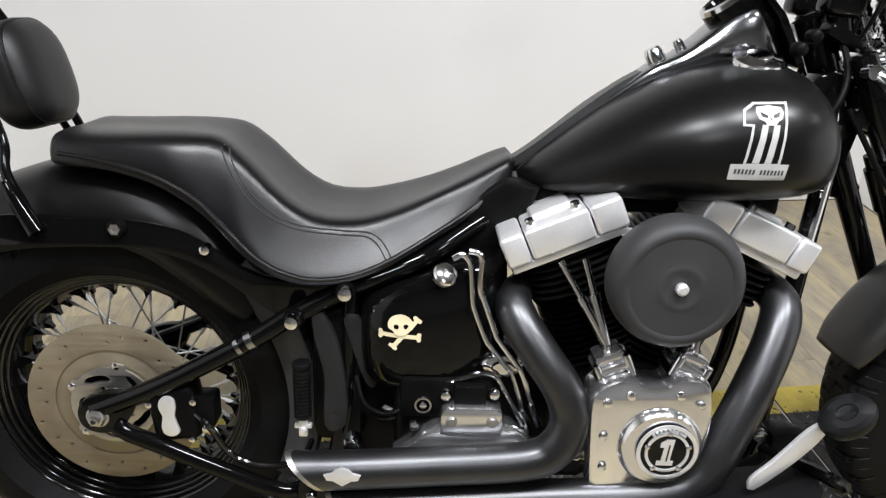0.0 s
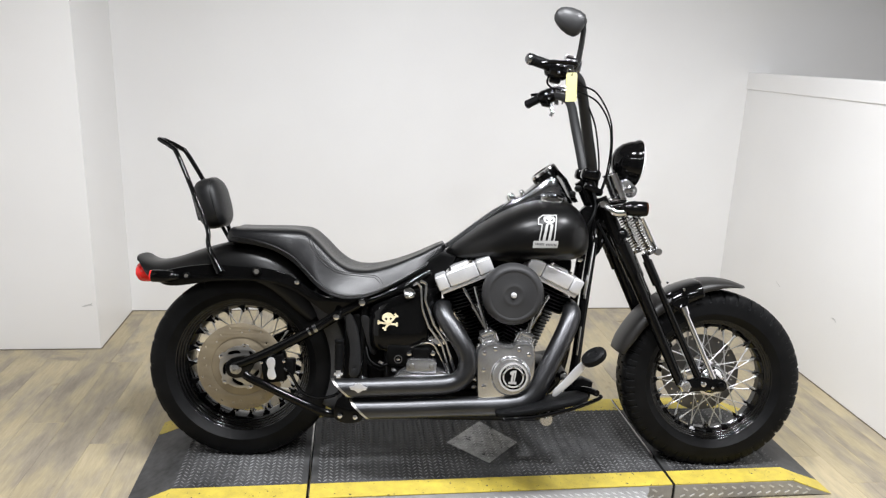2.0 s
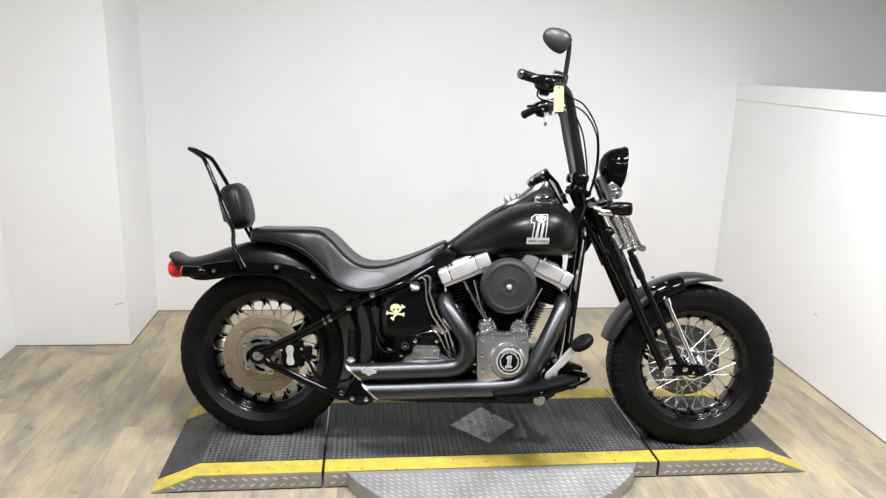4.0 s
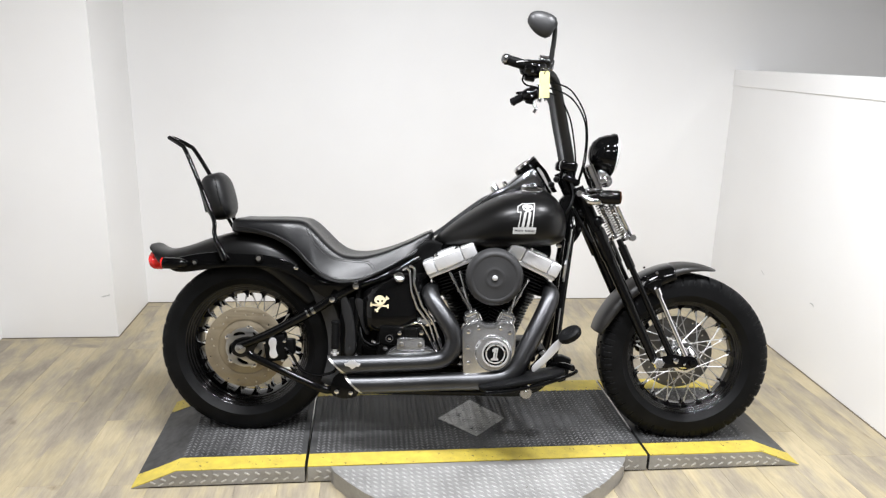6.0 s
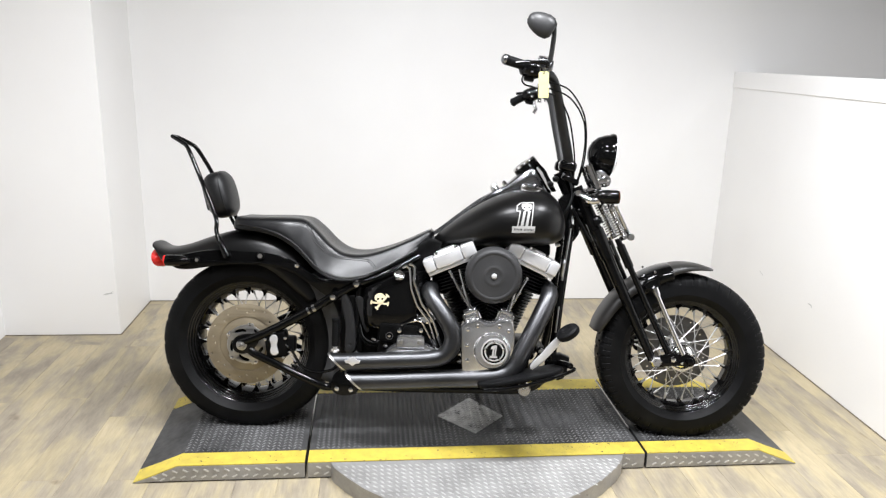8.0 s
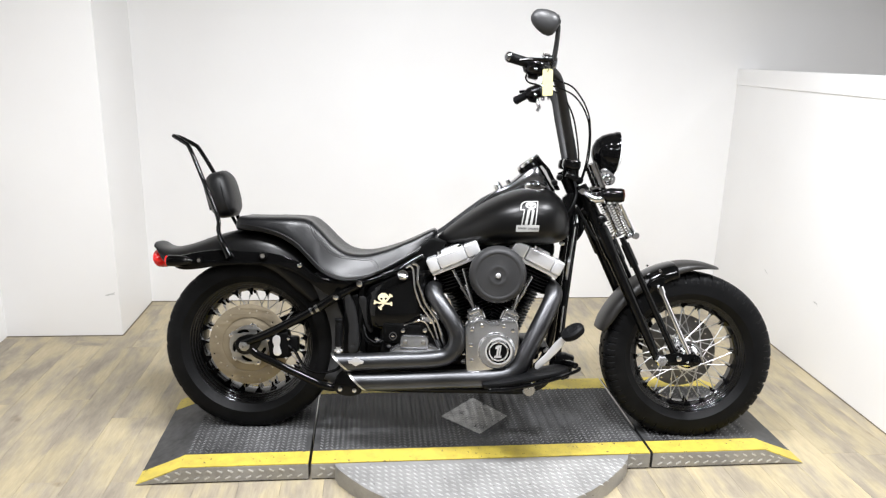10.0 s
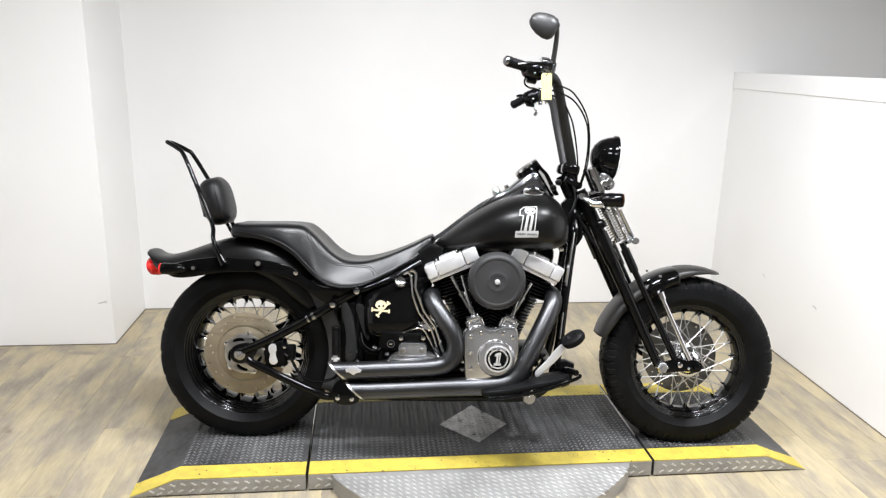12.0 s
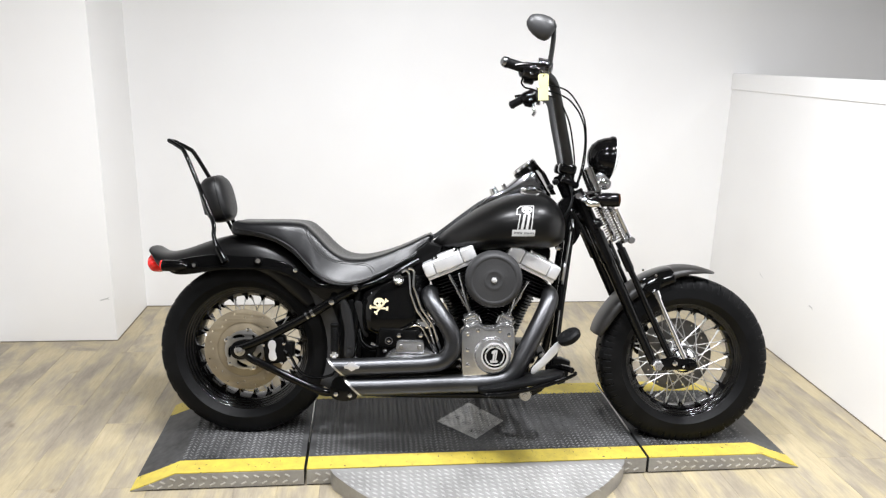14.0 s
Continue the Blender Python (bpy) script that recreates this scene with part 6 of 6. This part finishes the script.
def grip(a, b, r=0.0185):
    a, b = Vector(a), Vector(b)
    bm = B()
    m = Matrix.Translation(a) @ (b - a).to_track_quat("Z", "Y").to_matrix().to_4x4()
    n = (b - a).length
    prof = [(0, -0.001), (r * 0.8, -0.001), (r * 1.05, 0.004), (r * 1.05, 0.012)]
    for k in range(9):
        h = 0.014 + k * (n - 0.02) / 9
        prof += [(r, h), (r * 0.96, h + 0.002), (r, h + 0.004)]
    prof += [(r * 1.1, n - 0.006), (r * 1.1, n), (0, n)]
    lathe(bm, prof, m, 20)
    return part("grip", bm, RUBBER, bars, "black rubber grip")


g = grip((0.947, -0.380, 1.376), (1.020, -0.346, 1.362), 0.017)
part("grip_cap", lathe(B(), [(0, -0.006), (0.012, -0.005), (0.017, 0.0), (0.017, 0.004)], Matrix.Translation((0.945, -0.381, 1.377)) @ Vector((0.1, 0.048, -0.018)).to_track_quat("Z", "Y").to_matrix().to_4x4(), 18), DARKCHROME, g)
grip((1.032, 0.340, 1.314), (1.095, 0.298, 1.347), 0.017)


def controls(p, s):
    """Switch housing, lever and its reservoir on one side of the bars."""
    p = Vector(p)
    bm = B()
    run = Vector((-0.93, -s * -0.42, 0.14 if s < 0 else -0.36)).normalized()
    m = Matrix.Translation(p) @ run.to_track_quat("Z", "Y").to_matrix().to_4x4()
    lathe(bm, [(0, 0.036), (0.018, 0.036), (0.025, 0.031), (0.029, 0.020), (0.030, 0.003), (0.0285, 0.001), (0.0285, -0.002), (0.030, -0.004), (0.029, -0.022), (0.024, -0.032), (0, -0.032)], m, 24)
    box(bm, p + Vector((-0.004, 0.004, -0.028)), (0.036, 0.034, 0.026), Matrix.Rotation(radians(10), 4, "Y"), 0.007, 3)
    root = part("switch_housing", bm, GLOSS, bars, "gloss black switch housing")
    bm = B()
    box(bm, p + Vector((0.050, 0.010, 0.016)), (0.052, 0.045, 0.040), Matrix.Rotation(radians(8), 4, "Y"), 0.008, 3)
    res = part("reservoir", bm, DARKCHROME, root, "dark chrome lever bracket")
    bm = B()
    box(bm, p + Vector((0.050, 0.010, 0.040)), (0.050, 0.040, 0.007), Matrix.Rotation(radians(8), 4, "Y"), 0.003, 2)
    part("lid", bm, ALU, res, "bare metal reservoir lid")
    bm = B()
    q = p + Vector((0.052, s * 0.012, 0.010))
    tube(bm, [q, q + Vector((0.002, s * 0.026, 0.004)), q + Vector((-0.035, s * 0.040, 0.006)), q + Vector((-0.085, s * 0.050, 0.004)), q + Vector((-0.110, s * 0.054, 0.000))], (0.0075, 0.0065, 0.0055, 0.0055), 10)
    part("lever", bm, GLOSS, root, "black hand lever")
    bm = B()
    lathe(bm, [(0, 0.012), (0.007, 0.011), (0.009, 0.004), (0.009, -0.012), (0, -0.012)], Matrix.Translation(p + Vector((0.036, -0.026 if s < 0 else -0.01, -0.022))), 12)
    part("switch_knob", bm, CHROME, root)
    for dx, dz in ((-0.012, 0.004), (0.008, 0.010), (0.002, -0.012)):
        bm = B()
        box(bm, p + Vector((dx, -0.030, dz)), (0.010, 0.007, 0.009), bevel=0.002)
        part("switch", bm, DARKCHROME, root)
    bm = B()
    for dx in (0.030, 0.058):
        tube(bm, [p + Vector((dx, -0.016, 0.028)), p + Vector((dx, -0.018, -0.030))], 0.0035, 8)
    part("clamp_bolt", bm, CHROME, root)
    return root


controls((1.040, -0.336, 1.352), -1)
controls((1.108, 0.288, 1.345), 1)
bm = B()
tube(bm, [(1.12, 0.285, 1.32), (1.125, 0.28, 1.295), (1.13, 0.275, 1.28), (1.122, 0.275, 1.265)], 0.008, 10)
part("mirror_stub", bm, CHROME, bars)

# mirror
bm = B()
tube(bm, [(1.100, -0.33, 1.355), (1.106, -0.352, 1.40), (1.110, -0.372, 1.46), (1.108, -0.38, 1.492)], (0.0095, 0.0075), 10)
stem = part("mirror_stem", bm, MIRRORGREY, bars, "matte black mirror stem")
bm = B()
m = Matrix.Translation((1.062, -0.384, 1.492)) @ Matrix.Scale(0.95, 4) @ Matrix.Rotation(radians(27), 4, "Y")
rows = []
for x, hz, hy in ((0.050, 0.016, 0.012), (0.047, 0.028, 0.02), (0.036, 0.040, 0.026), (0.015, 0.043, 0.028), (-0.01, 0.039, 0.027), (-0.03, 0.031, 0.022), (-0.043, 0.022, 0.016), (-0.050, 0.010, 0.008)):
    rows.append([m @ Vector((x, hy * math.cos(a), hz * math.sin(a) + 0.003)) for a in [2 * math.pi * k / 20 for k in range(20)]])
loft(bm, rows)
part("mirror_shell", bm, MIRRORGREY, stem, "dark grey teardrop mirror shell", sharp=60)
bm = B()
box(bm, (1.108, -0.386, 1.492), (0.016, 0.014, 0.014), bevel=0.003)
part("mirror_joint", bm, BLACKMETAL, stem)

# cables
for line in (((1.111, -0.29, 1.314), (1.148, -0.26, 1.314), (1.194, -0.22, 1.301), (1.238, -0.17, 1.262), (1.264, -0.14, 1.222), (1.276, -0.12, 1.186), (1.284, -0.10, 1.126), (1.282, -0.08, 1.05), (1.268, -0.05, 0.98)),
             ((1.111, -0.29, 1.296), (1.149, -0.26, 1.290), (1.195, -0.22, 1.275), (1.235, -0.17, 1.245), (1.259, -0.14, 1.212), (1.272, -0.12, 1.18), (1.279, -0.10, 1.12), (1.274, -0.08, 1.04), (1.262, -0.06, 0.98)),
             ((1.175, -0.20, 1.255), (1.208, -0.16, 1.20), (1.232, -0.12, 1.12), (1.245, -0.09, 1.05), (1.248, -0.06, 0.98)),
             ((1.02, -0.335, 1.34), (1.012, -0.335, 1.315), (1.025, -0.335, 1.299), (1.051, -0.33, 1.294), (1.09, -0.30, 1.285), (1.14, -0.23, 1.280)),
             ((1.075, -0.32, 1.33), (1.078, -0.32, 1.30), (1.095, -0.31, 1.272))):
    bm = B()
    tube(bm, line, 0.0030, 8, 8)
    part("cable", bm, BLACKMETAL, bars)
for z0, y0 in ((0.905, -0.06), (0.875, 0.06)):
    bm = B()
    tube(bm, [(1.23, y0, 0.99), (1.245, y0 * 1.3, 0.93), (1.225, y0 * 1.5, 0.87), (1.19, y0, 0.82)], 0.0055, 8)
    part("wiring", bm, RUBBER, BIKE)
bm = B()
tube(bm, [(1.245, -0.10, 0.875), (1.275, -0.118, 0.82), (1.30, -0.13, 0.775), (1.315, -0.135, 0.755)], 0.005, 8)
part("brake_line", bm, BLACKMETAL, BIKE)

# hang tag
tag = new("hang_tag")
tagged(tag, "pale yellow paper tag hanging from the handlebar", "paper tag")
tag.matrix_world = BIKE.matrix_world @ Matrix.Translation((1.082, -0.374, 1.295)) @ pose(0, 0, 0, 10, -3, 0)
part("card", plate(B(), [(-0.017, -0.042), (0.017, -0.042), (0.017, 0.040), (0.012, 0.045), (-0.012, 0.045), (-0.017, 0.040)], AX, 0.0012, [circle(0, 0.038, 0.003, 8)]), TAGYELLOW, tag)
part("string", tube(B(), [(0, 0, 0.036), (0.004, -0.004, 0.055), (0.002, 0.006, 0.075)], 0.0008, 5), THREAD, tag)

# ---- floor planks ----
PW, PL, GAP = 0.15, 1.22, 0.0003
shapes = []
for k in range(3):
    bm = B()
    w, l, e = PW / 2 - GAP, PL / 2 - GAP, 0.0006
    loft(bm, [[(-w, -l, -0.004), (w, -l, -0.004), (w, l, -0.004), (-w, l, -0.004)], [(-w, -l, -e), (w, -l, -e), (w, l, -e), (-w, l, -e)], [(-w + e, -l + e, 0), (w - e, -l + e, 0), (w - e, l - e, 0), (-w + e, l - e, 0)]])
    mesh = bpy.data.meshes.new("plank")
    bmesh.ops.recalc_face_normals(bm, faces=bm.faces)
    bm.to_mesh(mesh)
    bm.free()
    mesh.materials.append(PLANK)
    shapes.append(mesh)
rnd = random.Random(5)
x, col = -4.2, 0
while x < 4.6:
    last = BACK if x + PW > JOG_X else JOG_Y if x + PW > LEFT else BAY
    y = FRONT
    step = rnd.uniform(0.25, PL)
    while y < last - 0.01:
        step = min(step, last - y)
        ob = new("plank", shapes[col % 3])
        ob.parent = FLOOR
        ob.matrix_basis = Matrix.Translation((x + PW / 2, y + step / 2, 0)) @ Matrix.Diagonal((1, step / PL, 1, 1))
        y += step
        step = PL
    x += PW
    col += 1
